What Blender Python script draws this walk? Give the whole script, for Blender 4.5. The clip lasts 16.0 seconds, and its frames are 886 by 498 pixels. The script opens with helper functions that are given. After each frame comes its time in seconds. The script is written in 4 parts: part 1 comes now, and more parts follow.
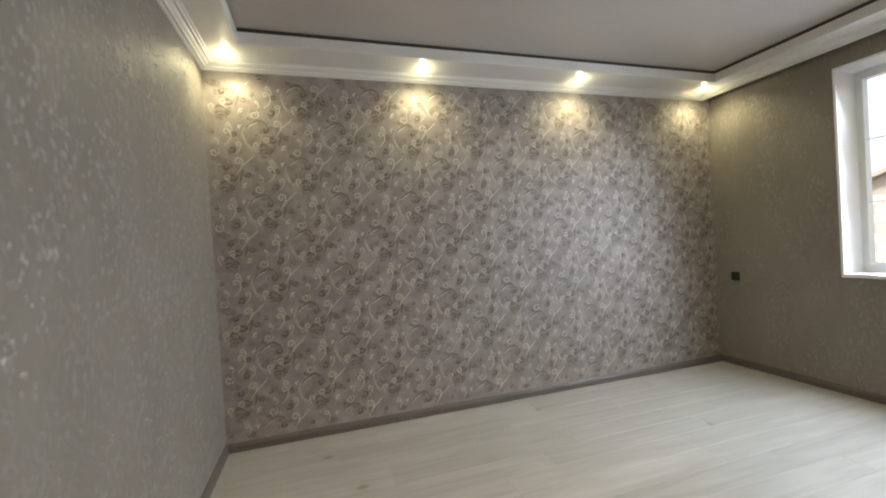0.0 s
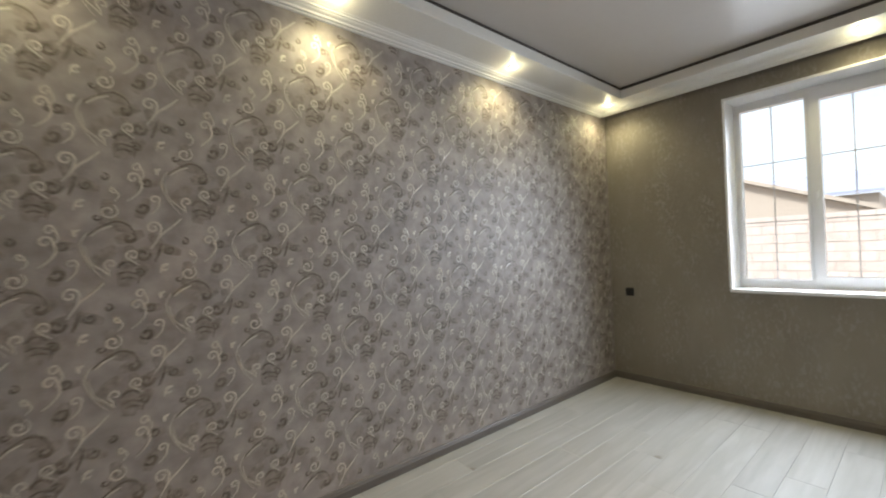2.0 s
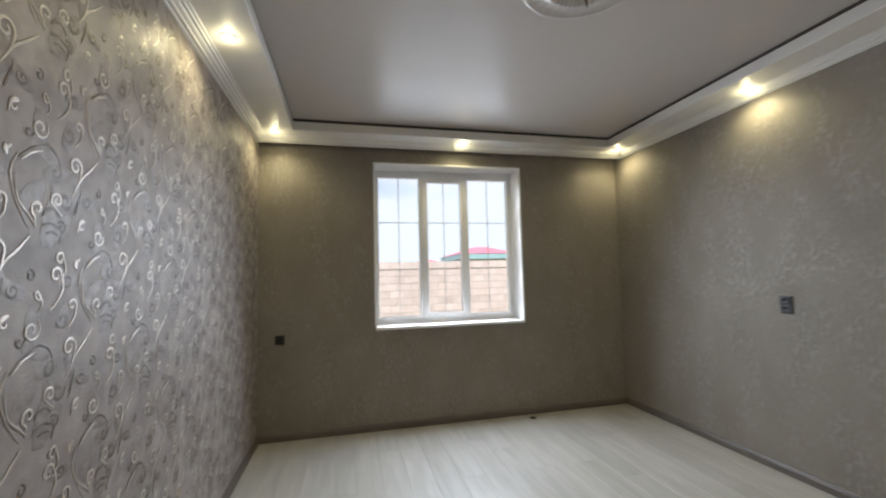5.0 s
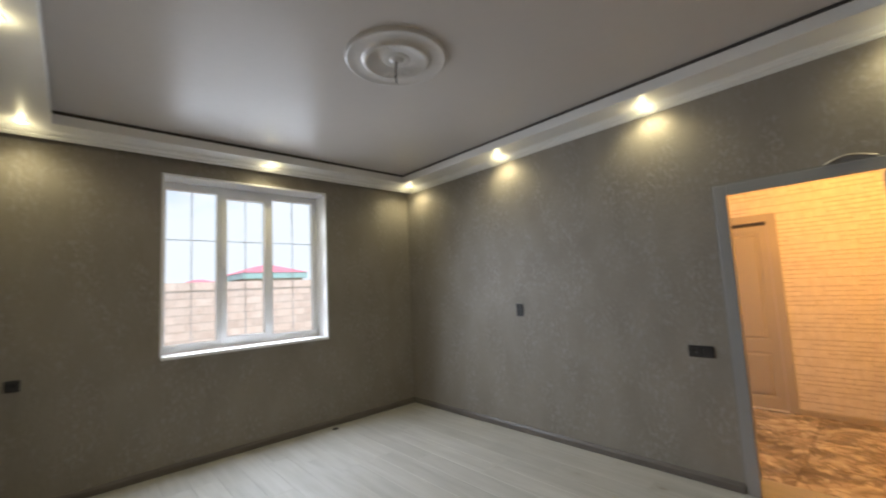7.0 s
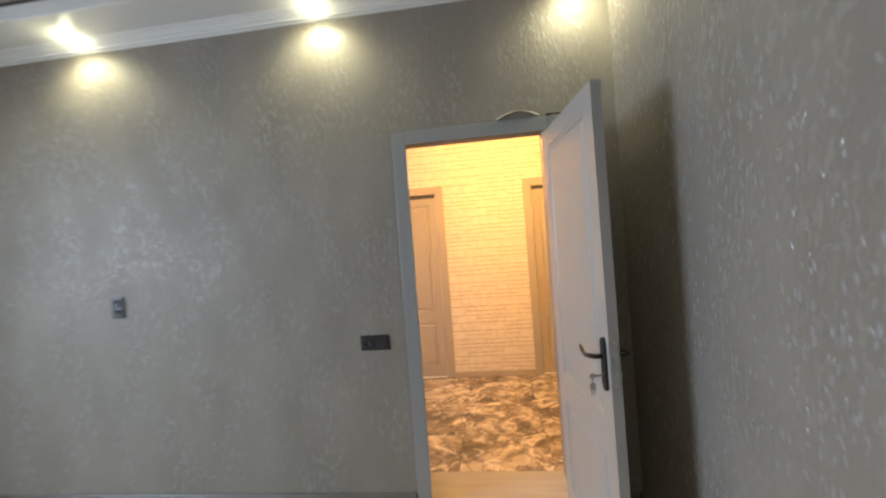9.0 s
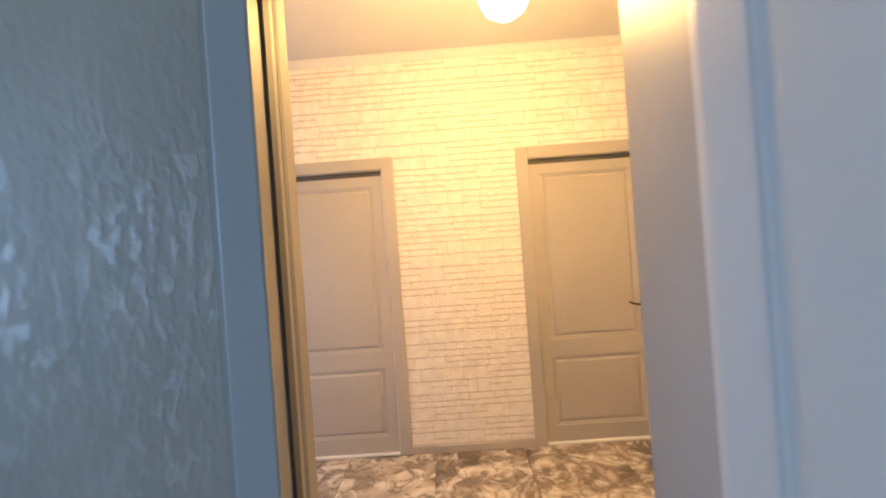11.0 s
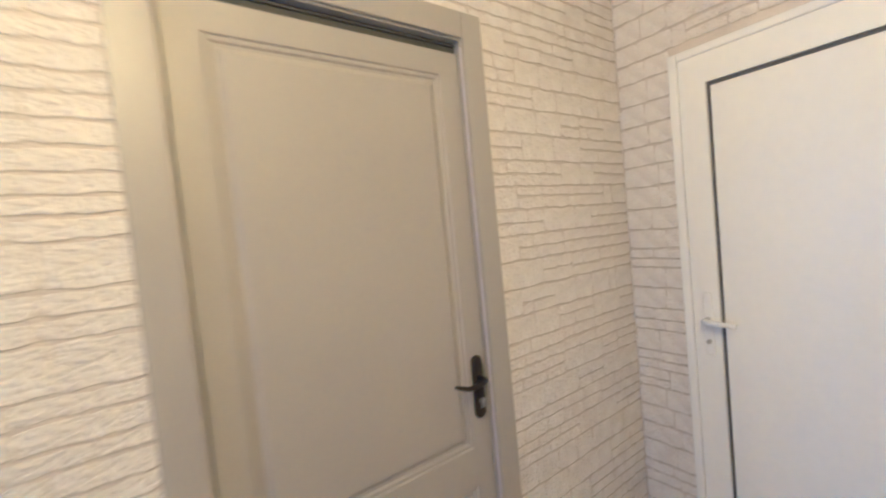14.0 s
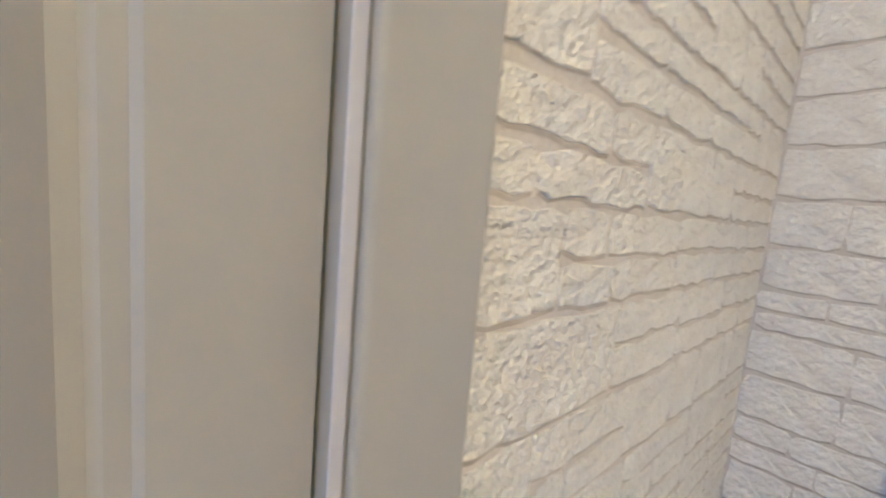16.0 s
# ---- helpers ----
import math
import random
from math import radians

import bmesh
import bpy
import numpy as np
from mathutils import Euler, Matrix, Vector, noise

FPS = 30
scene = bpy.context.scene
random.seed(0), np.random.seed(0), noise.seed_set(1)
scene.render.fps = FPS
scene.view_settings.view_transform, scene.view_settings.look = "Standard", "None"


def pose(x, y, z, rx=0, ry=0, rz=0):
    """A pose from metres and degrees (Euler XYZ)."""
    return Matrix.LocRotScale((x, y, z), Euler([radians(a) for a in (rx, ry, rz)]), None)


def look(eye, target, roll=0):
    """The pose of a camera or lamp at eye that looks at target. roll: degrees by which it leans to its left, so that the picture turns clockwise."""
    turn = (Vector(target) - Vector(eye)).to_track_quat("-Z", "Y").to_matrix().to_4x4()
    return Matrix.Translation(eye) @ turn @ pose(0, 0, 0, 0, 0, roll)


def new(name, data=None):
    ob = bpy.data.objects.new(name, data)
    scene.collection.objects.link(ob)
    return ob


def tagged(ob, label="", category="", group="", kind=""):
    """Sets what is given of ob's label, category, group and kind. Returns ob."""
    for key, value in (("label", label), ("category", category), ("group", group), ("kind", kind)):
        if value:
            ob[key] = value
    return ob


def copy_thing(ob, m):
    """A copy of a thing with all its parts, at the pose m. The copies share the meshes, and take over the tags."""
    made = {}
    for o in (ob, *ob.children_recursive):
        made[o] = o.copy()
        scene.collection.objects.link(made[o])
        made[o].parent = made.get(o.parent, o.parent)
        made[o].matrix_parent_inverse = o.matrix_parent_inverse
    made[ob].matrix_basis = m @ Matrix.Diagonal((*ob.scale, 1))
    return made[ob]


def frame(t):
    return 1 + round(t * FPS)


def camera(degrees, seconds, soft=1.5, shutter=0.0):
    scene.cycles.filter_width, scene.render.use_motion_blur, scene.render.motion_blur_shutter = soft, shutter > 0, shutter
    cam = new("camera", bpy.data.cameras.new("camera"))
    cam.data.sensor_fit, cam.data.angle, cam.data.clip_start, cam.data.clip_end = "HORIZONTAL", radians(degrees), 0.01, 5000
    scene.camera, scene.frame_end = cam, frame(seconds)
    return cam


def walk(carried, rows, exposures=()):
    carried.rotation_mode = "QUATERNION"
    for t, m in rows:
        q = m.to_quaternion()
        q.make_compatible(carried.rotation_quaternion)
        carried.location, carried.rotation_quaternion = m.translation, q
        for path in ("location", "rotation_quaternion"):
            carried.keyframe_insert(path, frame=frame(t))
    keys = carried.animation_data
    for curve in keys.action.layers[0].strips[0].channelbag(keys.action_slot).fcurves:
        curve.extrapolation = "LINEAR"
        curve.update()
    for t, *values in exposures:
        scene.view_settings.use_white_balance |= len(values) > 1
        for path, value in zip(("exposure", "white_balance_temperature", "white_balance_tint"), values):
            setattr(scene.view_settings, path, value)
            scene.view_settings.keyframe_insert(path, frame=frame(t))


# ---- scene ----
cam = camera(95.3, 16.0, soft=2.0, shutter=0.5)
PATH = [
    (0, (0.72, 0.602, 1.415), (1.308, 2.513, 1.391), -3.4),
    (0.5, (0.718, 0.869, 1.418), (1.431, 2.738, 1.42), -3.4),
    (1, (0.686, 1.161, 1.472), (1.562, 2.959, 1.444), -3.6),
    (1.5, (0.587, 1.424, 1.405), (1.679, 3.1, 1.412), -2.5),
    (2, (0.606, 1.651, 1.4), (1.88, 3.193, 1.415), -2.2),
    (2.5, (0.593, 2.115, 1.366), (2.139, 3.384, 1.401), -1.5),
    (3, (0.643, 2.293, 1.345), (2.363, 3.313, 1.395), -1.5),
    (3.5, (0.66, 2.578, 1.392), (2.541, 3.258, 1.44), -1.8),
    (4, (0.79, 2.835, 1.417), (2.767, 3.127, 1.486), -2.0),
    (4.2, (0.833, 2.873, 1.432), (2.829, 2.991, 1.504), -1.9),
    (6.3, (0.413, 3.299, 1.474), (2.104, 2.259, 1.715), -1.8),
    (6.5, (0.409, 3.323, 1.465), (2.054, 2.21, 1.698), -1.9),
    (7, (0.43, 3.351, 1.467), (1.896, 2.004, 1.658), -2.9),
    (7.5, (0.469, 3.142, 1.458), (1.658, 1.538, 1.578), -3.6),
    (8, (0.519, 2.855, 1.446), (1.362, 1.043, 1.511), -3.9),
    (8.5, (0.64, 2.538, 1.434), (1.137, 0.6, 1.448), -4.1),
    (9, (0.709, 2.214, 1.428), (0.936, 0.227, 1.417), -4.3),
    (9.2, (0.712, 2.035, 1.434), (0.871, 0.042, 1.443), -4.4),
    (11.3, (0.857, 0.498, 1.409), (0.886, -1.502, 1.415), -4.1),
    (11.5, (0.877, 0.378, 1.416), (0.905, -1.622, 1.427), -4.1),
    (12, (0.873, 0.059, 1.426), (0.905, -1.941, 1.412), -4.4),
    (12.5, (0.806, -0.276, 1.438), (0.69, -2.272, 1.404), -4.9),
    (13, (0.71, -0.622, 1.425), (0.182, -2.55, 1.377), -5.4),
    (13.5, (0.533, -0.887, 1.409), (-0.318, -2.696, 1.343), -5.8),
    (14, (0.281, -1.172, 1.421), (-0.882, -2.796, 1.332), -5.5),
    (14.5, (0.033, -1.45, 1.406), (-1.369, -2.875, 1.343), -4.6),
    (15, (-0.222, -1.687, 1.38), (-1.651, -3.084, 1.304), -2.7),
    (15.5, (-0.432, -1.873, 1.382), (-1.805, -3.317, 1.214), 1.4),
    (16, (-0.46, -1.972, 1.375), (-1.776, -3.459, 1.136), 4.9),
]
walk(cam, [(t, look(eye, target, roll)) for t, eye, target, roll in PATH],
     exposures=[(0.0, 0.2, 6500, 12), (2.5, 0.08, 6500, 12), (3.5, -0.2, 6500, 13), (7.0, -0.2, 6500, 14), (8.0, 0.02, 6200, 13), (9.2, 0.35, 5750, 10), (11.3, 0.28, 4250, 4), (12.0, 0.1, 3800, 2), (12.5, 0.02, 3560, 0), (14.0, 0.0, 3300, -1), (15.0, 0.08, 3270, -2), (16.0, 0.15, 3060, -2)])

# ---------------------------------------------------------------- plan (metres)
RX, RY = 4.76, 3.852                  # bedroom: x 0..RX, y 0..RY
SOFFIT, CEIL = 2.80, 2.905            # lowered band, raised middle
IN_X0, IN_X1, IN_Y0, IN_Y1 = 0.30, 4.41, 0.325, 3.50   # inner edge of the band
NICHE = 0.10                          # curtain gap between band and window wall
COR_Z = 2.755                         # foot of the cornice
WT = 0.32                             # wall between bedroom and hall
HY, HX0, HX1, HCEIL = -2.145, -1.43, 3.3, 2.795
DOOR_X0, DOOR_X1, DOOR_H = 0.347, 1.131, 2.01
REV = 0.086                           # the reveal behind the bedroom door frame is wider by this
WIN_Y0, WIN_Y1, WIN_Z0, WIN_Z1, WIN_X = 1.205, 2.772, 0.985, 2.625, 5.0
HALL_DOORS = [(-0.560, 0.236, "low"), (1.247, 2.041, "high")]

# ---------------------------------------------------------------- light
world = bpy.data.worlds.new("sky")
scene.world = world
world.use_nodes = True
wn, wl = world.node_tree.nodes, world.node_tree.links
sky = wn.new("ShaderNodeTexSky")
sky.sky_type, sky.sun_disc, sky.sun_elevation, sky.sun_rotation = "NISHITA", False, radians(42), radians(250)
clouds, ramp, blend = wn.new("ShaderNodeTexNoise"), wn.new("ShaderNodeValToRGB"), wn.new("ShaderNodeMix")
coords, stretch = wn.new("ShaderNodeTexCoord"), wn.new("ShaderNodeMapping")
stretch.inputs["Scale"].default_value = (1.0, 1.0, 3.0)
clouds.inputs["Scale"].default_value, clouds.inputs["Detail"].default_value = 2.2, 6
ramp.color_ramp.elements[0].position, ramp.color_ramp.elements[1].position = 0.12, 0.46
blend.data_type = "RGBA"
blend.inputs[7].default_value = (7.3, 8.0, 8.8, 1)
wl.new(coords.outputs["Generated"], stretch.inputs[0])
wl.new(stretch.outputs[0], clouds.inputs["Vector"])
wl.new(clouds.outputs["Fac"], ramp.inputs[0])
wl.new(ramp.outputs[0], blend.inputs[0])
wl.new(sky.outputs[0], blend.inputs[6])
wl.new(blend.outputs[2], wn["Background"].inputs[0])
wn["Background"].inputs[1].default_value = 0.15
sun = new("sun", bpy.data.lights.new("sun", "SUN"))
sun.data.energy, sun.data.angle, sun.data.color = 3.6, radians(12), (1, 0.96, 0.9)
sun.matrix_world = look((-20, 8, 24), (0, 0, 0))


def lamp(name, kind, m, energy, color, size=0.03, area=None):
    ob = new(name, bpy.data.lights.new(name, kind))
    ob.data.energy, ob.data.color, ob.matrix_world = energy, color, m
    if area:
        ob.data.shape, ob.data.size, ob.data.size_y = "RECTANGLE", area[0], area[1]
    else:
        ob.data.shadow_soft_size = size
    return ob


SPOT_COLOR, HALL_COLOR = (1.0, 0.915, 0.53), (1.0, 0.44, 0.075)
for k in range(4):   # sky light falls in at a slant: four strips across the opening, one above the other
    strip_light = lamp("window_daylight", "AREA", pose(WIN_X - 0.14, (WIN_Y0 + WIN_Y1) / 2, 1.19 + 0.40 * k, 0, 66, 0), 15.5, (0.77, 0.88, 1.0), area=(0.36, 1.36))
    strip_light.data.spread = radians(140)
lamp("hall_daylight", "AREA", pose(HX1 - 0.02, (HY - WT) / 2, 1.25, 0, 80, 0), 9.5, (0.74, 0.85, 1.0), area=(1.1, 0.8))
SPOTS = [(0.17, 0.15), (1.57, 0.13), (3.03, 0.13), (4.47, 0.17), (0.19, 3.66), (1.59, 3.66), (3.03, 3.66), (4.47, 3.66), (4.52, 1.9)]
for sx, sy in SPOTS:
    lamp("spot_glow", "POINT", pose(sx, sy, SOFFIT - 0.045), 0.9, SPOT_COLOR, size=0.02)
    down = lamp("spot_light", "SPOT", pose(sx, sy, SOFFIT - 0.016), 17.0, SPOT_COLOR, size=0.045)
    down.data.spot_size, down.data.spot_blend = radians(152), 0.75
lamp("hall_light", "POINT", pose(0.55, -0.80, 2.34), 104, HALL_COLOR, size=0.10)


# ---------------------------------------------------------------- materials
def material(name, a, b=None, scale=3.0, rough=0.5, metal=0.0, bump=0.0, bump_scale=200.0, grain=0.06, stretched=(1, 1, 1), coat=0.0, rough2=None, each=False, spec=0.5, warp=0.0, relief_detail=3):
    """A surface: colours a and b mixed by a broad noise, a fine grain over it, a bump, and gloss that varies from rough to rough2.
    each: shifts the pattern from object to object and varies its lightness."""
    m = bpy.data.materials.new(name)
    m.use_nodes = True
    n, l = m.node_tree.nodes, m.node_tree.links
    p = n["Principled BSDF"]
    tc, mp = n.new("ShaderNodeTexCoord"), n.new("ShaderNodeMapping")
    mp.inputs["Scale"].default_value = stretched
    l.new(tc.outputs["Object"], mp.inputs[0])
    if each:
        info, spread = n.new("ShaderNodeObjectInfo"), n.new("ShaderNodeMath")
        spread.operation = "MULTIPLY"
        spread.inputs[1].default_value = 37.0
        l.new(info.outputs["Random"], spread.inputs[0])
        l.new(spread.outputs[0], mp.inputs["Location"])
    broad, fine = n.new("ShaderNodeTexNoise"), n.new("ShaderNodeTexNoise")
    broad.inputs["Scale"].default_value, broad.inputs["Detail"].default_value = scale, 5
    fine.inputs["Scale"].default_value, fine.inputs["Detail"].default_value = scale * 22, 4
    l.new(mp.outputs[0], broad.inputs["Vector"])
    l.new(mp.outputs[0], fine.inputs["Vector"])
    spread2 = n.new("ShaderNodeValToRGB")
    spread2.color_ramp.elements[0].position, spread2.color_ramp.elements[1].position = 0.3, 0.7
    spread2.color_ramp.elements[0].color, spread2.color_ramp.elements[1].color = (*a, 1), (*(b or a), 1)
    l.new(broad.outputs["Fac"], spread2.inputs[0])
    value = n.new("ShaderNodeMapRange")
    value.inputs["From Min"].default_value, value.inputs["From Max"].default_value = 0.3, 0.7
    value.inputs["To Min"].default_value, value.inputs["To Max"].default_value = 1 - grain, 1 + grain
    l.new(fine.outputs["Fac"], value.inputs["Value"])
    shade = n.new("ShaderNodeHueSaturation")
    l.new(spread2.outputs[0], shade.inputs["Color"])
    if each:
        lift, times = n.new("ShaderNodeMapRange"), n.new("ShaderNodeMath")
        lift.inputs["To Min"].default_value, lift.inputs["To Max"].default_value = 0.93, 1.07
        l.new(info.outputs["Random"], lift.inputs["Value"])
        times.operation = "MULTIPLY"
        l.new(lift.outputs[0], times.inputs[0])
        l.new(value.outputs[0], times.inputs[1])
        l.new(times.outputs[0], shade.inputs["Value"])
    else:
        l.new(value.outputs[0], shade.inputs["Value"])
    l.new(shade.outputs[0], p.inputs["Base Color"])
    p.inputs["Metallic"].default_value = metal
    p.inputs["Coat Weight"].default_value, p.inputs["Specular IOR Level"].default_value = coat, spec
    broad.inputs["Distortion"].default_value = warp
    if rough2 is None:
        p.inputs["Roughness"].default_value = rough
    else:
        gloss = n.new("ShaderNodeMapRange")
        gloss.inputs["From Min"].default_value, gloss.inputs["From Max"].default_value = 0.35, 0.65
        gloss.inputs["To Min"].default_value, gloss.inputs["To Max"].default_value = rough, rough2
        l.new(fine.outputs["Fac"], gloss.inputs["Value"])
        l.new(gloss.outputs[0], p.inputs["Roughness"])
    if bump:
        relief, bmp = n.new("ShaderNodeTexNoise"), n.new("ShaderNodeBump")
        relief.inputs["Scale"].default_value, relief.inputs["Detail"].default_value = bump_scale, relief_detail
        bmp.inputs["Strength"].default_value, bmp.inputs["Distance"].default_value = 1.0, bump
        l.new(mp.outputs[0], relief.inputs["Vector"])
        l.new(relief.outputs["Fac"], bmp.inputs["Height"])
        l.new(bmp.outputs[0], p.inputs["Normal"])
    return m


def glowing(name, color, strength):
    m = material(name, color)
    p = m.node_tree.nodes["Principled BSDF"]
    p.inputs["Emission Color"].default_value, p.inputs["Emission Strength"].default_value = (*color, 1), strength
    return m


def mixed(n, l, kind, fac, a, b):
    """A mix node of kind RGBA or FLOAT; a and b are sockets or values."""
    m = n.new("ShaderNodeMix")
    m.data_type = kind
    ia, ib, out = (6, 7, 2) if kind == "RGBA" else (2, 3, 0)
    l.new(fac, m.inputs[0])
    for i, v in ((ia, a), (ib, b)):
        if isinstance(v, bpy.types.NodeSocket):
            l.new(v, m.inputs[i])
        else:
            m.inputs[i].default_value = v
    return m.outputs[out]


def ramped(n, l, source, low, high):
    r = n.new("ShaderNodeMapRange")
    r.inputs["From Min"].default_value, r.inputs["From Max"].default_value = low, high
    l.new(source, r.inputs["Value"])
    return r.outputs[0]


def noise_of(n, l, vector, scale, detail=3, warp=0.0):
    t = n.new("ShaderNodeTexNoise")
    t.inputs["Scale"].default_value, t.inputs["Detail"].default_value, t.inputs["Distortion"].default_value = scale, detail, warp
    l.new(vector, t.inputs["Vector"])
    return t.outputs["Fac"]


def times(n, l, a, b):
    m = n.new("ShaderNodeMath")
    m.operation = "MULTIPLY"
    l.new(a, m.inputs[0])
    if isinstance(b, bpy.types.NodeSocket):
        l.new(b, m.inputs[1])
    else:
        m.inputs[1].default_value = b
    return m.outputs[0]


def flecked(name):
    """Taupe vinyl wallpaper with clustered upright pearl dabs."""
    m = bpy.data.materials.new(name)
    m.use_nodes = True
    n, l = m.node_tree.nodes, m.node_tree.links
    p = n["Principled BSDF"]
    tc, mp = n.new("ShaderNodeTexCoord"), n.new("ShaderNodeMapping")
    mp.inputs["Scale"].default_value = (1, 1, 0.5)
    l.new(tc.outputs["Object"], mp.inputs[0])
    v = mp.outputs[0]
    cloud = ramped(n, l, noise_of(n, l, v, 4.0, 4), 0.3, 0.7)
    dab = ramped(n, l, noise_of(n, l, v, 42, 2, 0.5), 0.50, 0.64)
    patch = ramped(n, l, noise_of(n, l, v, 5, 3), 0.38, 0.58)
    flake = times(n, l, dab, patch)
    ground = mixed(n, l, "RGBA", cloud, (0.232, 0.206, 0.174, 1), (0.282, 0.252, 0.215, 1))
    l.new(mixed(n, l, "RGBA", flake, ground, (0.305, 0.277, 0.248, 1)), p.inputs["Base Color"])
    l.new(mixed(n, l, "FLOAT", flake, 0.56, 0.44), p.inputs["Roughness"])
    l.new(mixed(n, l, "FLOAT", flake, 0.35, 0.55), p.inputs["Specular IOR Level"])
    l.new(times(n, l, flake, 0.22), p.inputs["Metallic"])
    bmp = n.new("ShaderNodeBump")
    bmp.inputs["Strength"].default_value, bmp.inputs["Distance"].default_value = 1.0, 0.0025
    l.new(mixed(n, l, "FLOAT", flake, noise_of(n, l, v, 58, 3, 0.3), 0.95), bmp.inputs["Height"])
    l.new(bmp.outputs[0], p.inputs["Normal"])
    return m


def knotty(name):
    """Whitewashed oak: long streaks, scattered grey-brown knots, each plank its own cut."""
    m = bpy.data.materials.new(name)
    m.use_nodes = True
    n, l = m.node_tree.nodes, m.node_tree.links
    p = n["Principled BSDF"]
    tc, mp, info = n.new("ShaderNodeTexCoord"), n.new("ShaderNodeMapping"), n.new("ShaderNodeObjectInfo")
    l.new(tc.outputs["Object"], mp.inputs[0])
    l.new(times(n, l, info.outputs["Random"], 53.0), mp.inputs["Location"])
    long = n.new("ShaderNodeMapping")
    long.inputs["Scale"].default_value = (0.10, 1, 1)
    l.new(mp.outputs[0], long.inputs[0])
    v, u = mp.outputs[0], long.outputs[0]
    streak = ramped(n, l, noise_of(n, l, u, 16, 5, 0.6), 0.32, 0.68)
    cloud = ramped(n, l, noise_of(n, l, v, 3.2, 4), 0.42, 0.72)
    oval = n.new("ShaderNodeMapping")
    oval.inputs["Scale"].default_value = (0.62, 1, 1)
    l.new(v, oval.inputs[0])
    cells = n.new("ShaderNodeTexVoronoi")
    cells.inputs["Scale"].default_value = 3.6
    l.new(oval.outputs[0], cells.inputs["Vector"])
    knot = ramped(n, l, cells.outputs["Distance"], 0.115, 0.030)
    halo = ramped(n, l, cells.outputs["Distance"], 0.34, 0.05)
    some = ramped(n, l, noise_of(n, l, v, 2.1, 1), 0.46, 0.54)
    wood = mixed(n, l, "RGBA", streak, (0.365, 0.357, 0.332, 1), (0.468, 0.46, 0.437, 1))
    wood = mixed(n, l, "RGBA", times(n, l, cloud, 0.45), wood, (0.385, 0.372, 0.34, 1))
    wood = mixed(n, l, "RGBA", times(n, l, times(n, l, halo, some), 0.36), wood, (0.32, 0.29, 0.245, 1))
    wood = mixed(n, l, "RGBA", times(n, l, times(n, l, knot, some), 0.75), wood, (0.20, 0.165, 0.125, 1))
    hue = n.new("ShaderNodeHueSaturation")
    l.new(wood, hue.inputs["Color"])
    l.new(mixed(n, l, "FLOAT", info.outputs["Random"], 0.93, 1.06), hue.inputs["Value"])
    l.new(hue.outputs[0], p.inputs["Base Color"])
    l.new(mixed(n, l, "FLOAT", streak, 0.34, 0.44), p.inputs["Roughness"])
    bmp = n.new("ShaderNodeBump")
    bmp.inputs["Strength"].default_value, bmp.inputs["Distance"].default_value = 0.7, 0.0005
    l.new(noise_of(n, l, u, 60, 3), bmp.inputs["Height"])
    l.new(bmp.outputs[0], p.inputs["Normal"])
    return m


def marbled(name):
    """Brown marble tile: warped clouds, pale patches and dark veins."""
    m = bpy.data.materials.new(name)
    m.use_nodes = True
    n, l = m.node_tree.nodes, m.node_tree.links
    p = n["Principled BSDF"]
    tc, mp, info = n.new("ShaderNodeTexCoord"), n.new("ShaderNodeMapping"), n.new("ShaderNodeObjectInfo")
    l.new(tc.outputs["Object"], mp.inputs[0])
    l.new(times(n, l, info.outputs["Random"], 29.0), mp.inputs["Location"])
    v = mp.outputs[0]
    cloud = ramped(n, l, noise_of(n, l, v, 2.6, 7, 1.8), 0.38, 0.62)
    pale = ramped(n, l, noise_of(n, l, v, 4.6, 6, 2.2), 0.50, 0.64)
    vein_noise = noise_of(n, l, v, 4.5, 5, 1.8)
    band_ = n.new("ShaderNodeMath")
    band_.operation = "SUBTRACT"
    band_.inputs[1].default_value = 0.5
    l.new(vein_noise, band_.inputs[0])
    mag = n.new("ShaderNodeMath")
    mag.operation = "ABSOLUTE"
    l.new(band_.outputs[0], mag.inputs[0])
    vein = ramped(n, l, mag.outputs[0], 0.035, 0.004)
    col = mixed(n, l, "RGBA", cloud, (0.11, 0.092, 0.075, 1), (0.50, 0.44, 0.37, 1))
    col = mixed(n, l, "RGBA", times(n, l, pale, 0.85), col, (0.72, 0.67, 0.60, 1))
    col = mixed(n, l, "RGBA", times(n, l, vein, 0.6), col, (0.10, 0.075, 0.055, 1))
    l.new(col, p.inputs["Base Color"])
    l.new(mixed(n, l, "FLOAT", cloud, 0.30, 0.20), p.inputs["Roughness"])
    return m


M_SWIRL = material("scroll_wallpaper", (0.240, 0.211, 0.197), (0.392, 0.350, 0.328), 11.0, 0.46, bump=0.0006, bump_scale=160, grain=0.05, rough2=0.60, spec=0.4)
M_CURL = material("pearl_scroll", (0.66, 0.605, 0.54), (0.50, 0.452, 0.405), 22.0, 0.34, metal=0.2, bump=0.0003, bump_scale=500)
M_DARKCURL = material("brown_scroll", (0.080, 0.060, 0.046), (0.20, 0.166, 0.139), 42.0, 0.5, bump=0.0003, bump_scale=400, grain=0.1)
M_PALE = material("shaded_blotch", (0.180, 0.154, 0.137), (0.325, 0.286, 0.260), 34.0, 0.46, bump=0.0003, bump_scale=400, grain=0.1)
M_PLAIN = flecked("plain_wallpaper")
M_DAB = material("pearl_dab", (0.37, 0.345, 0.33), (0.30, 0.275, 0.255), 30.0, 0.30, metal=0.25, grain=0.1)
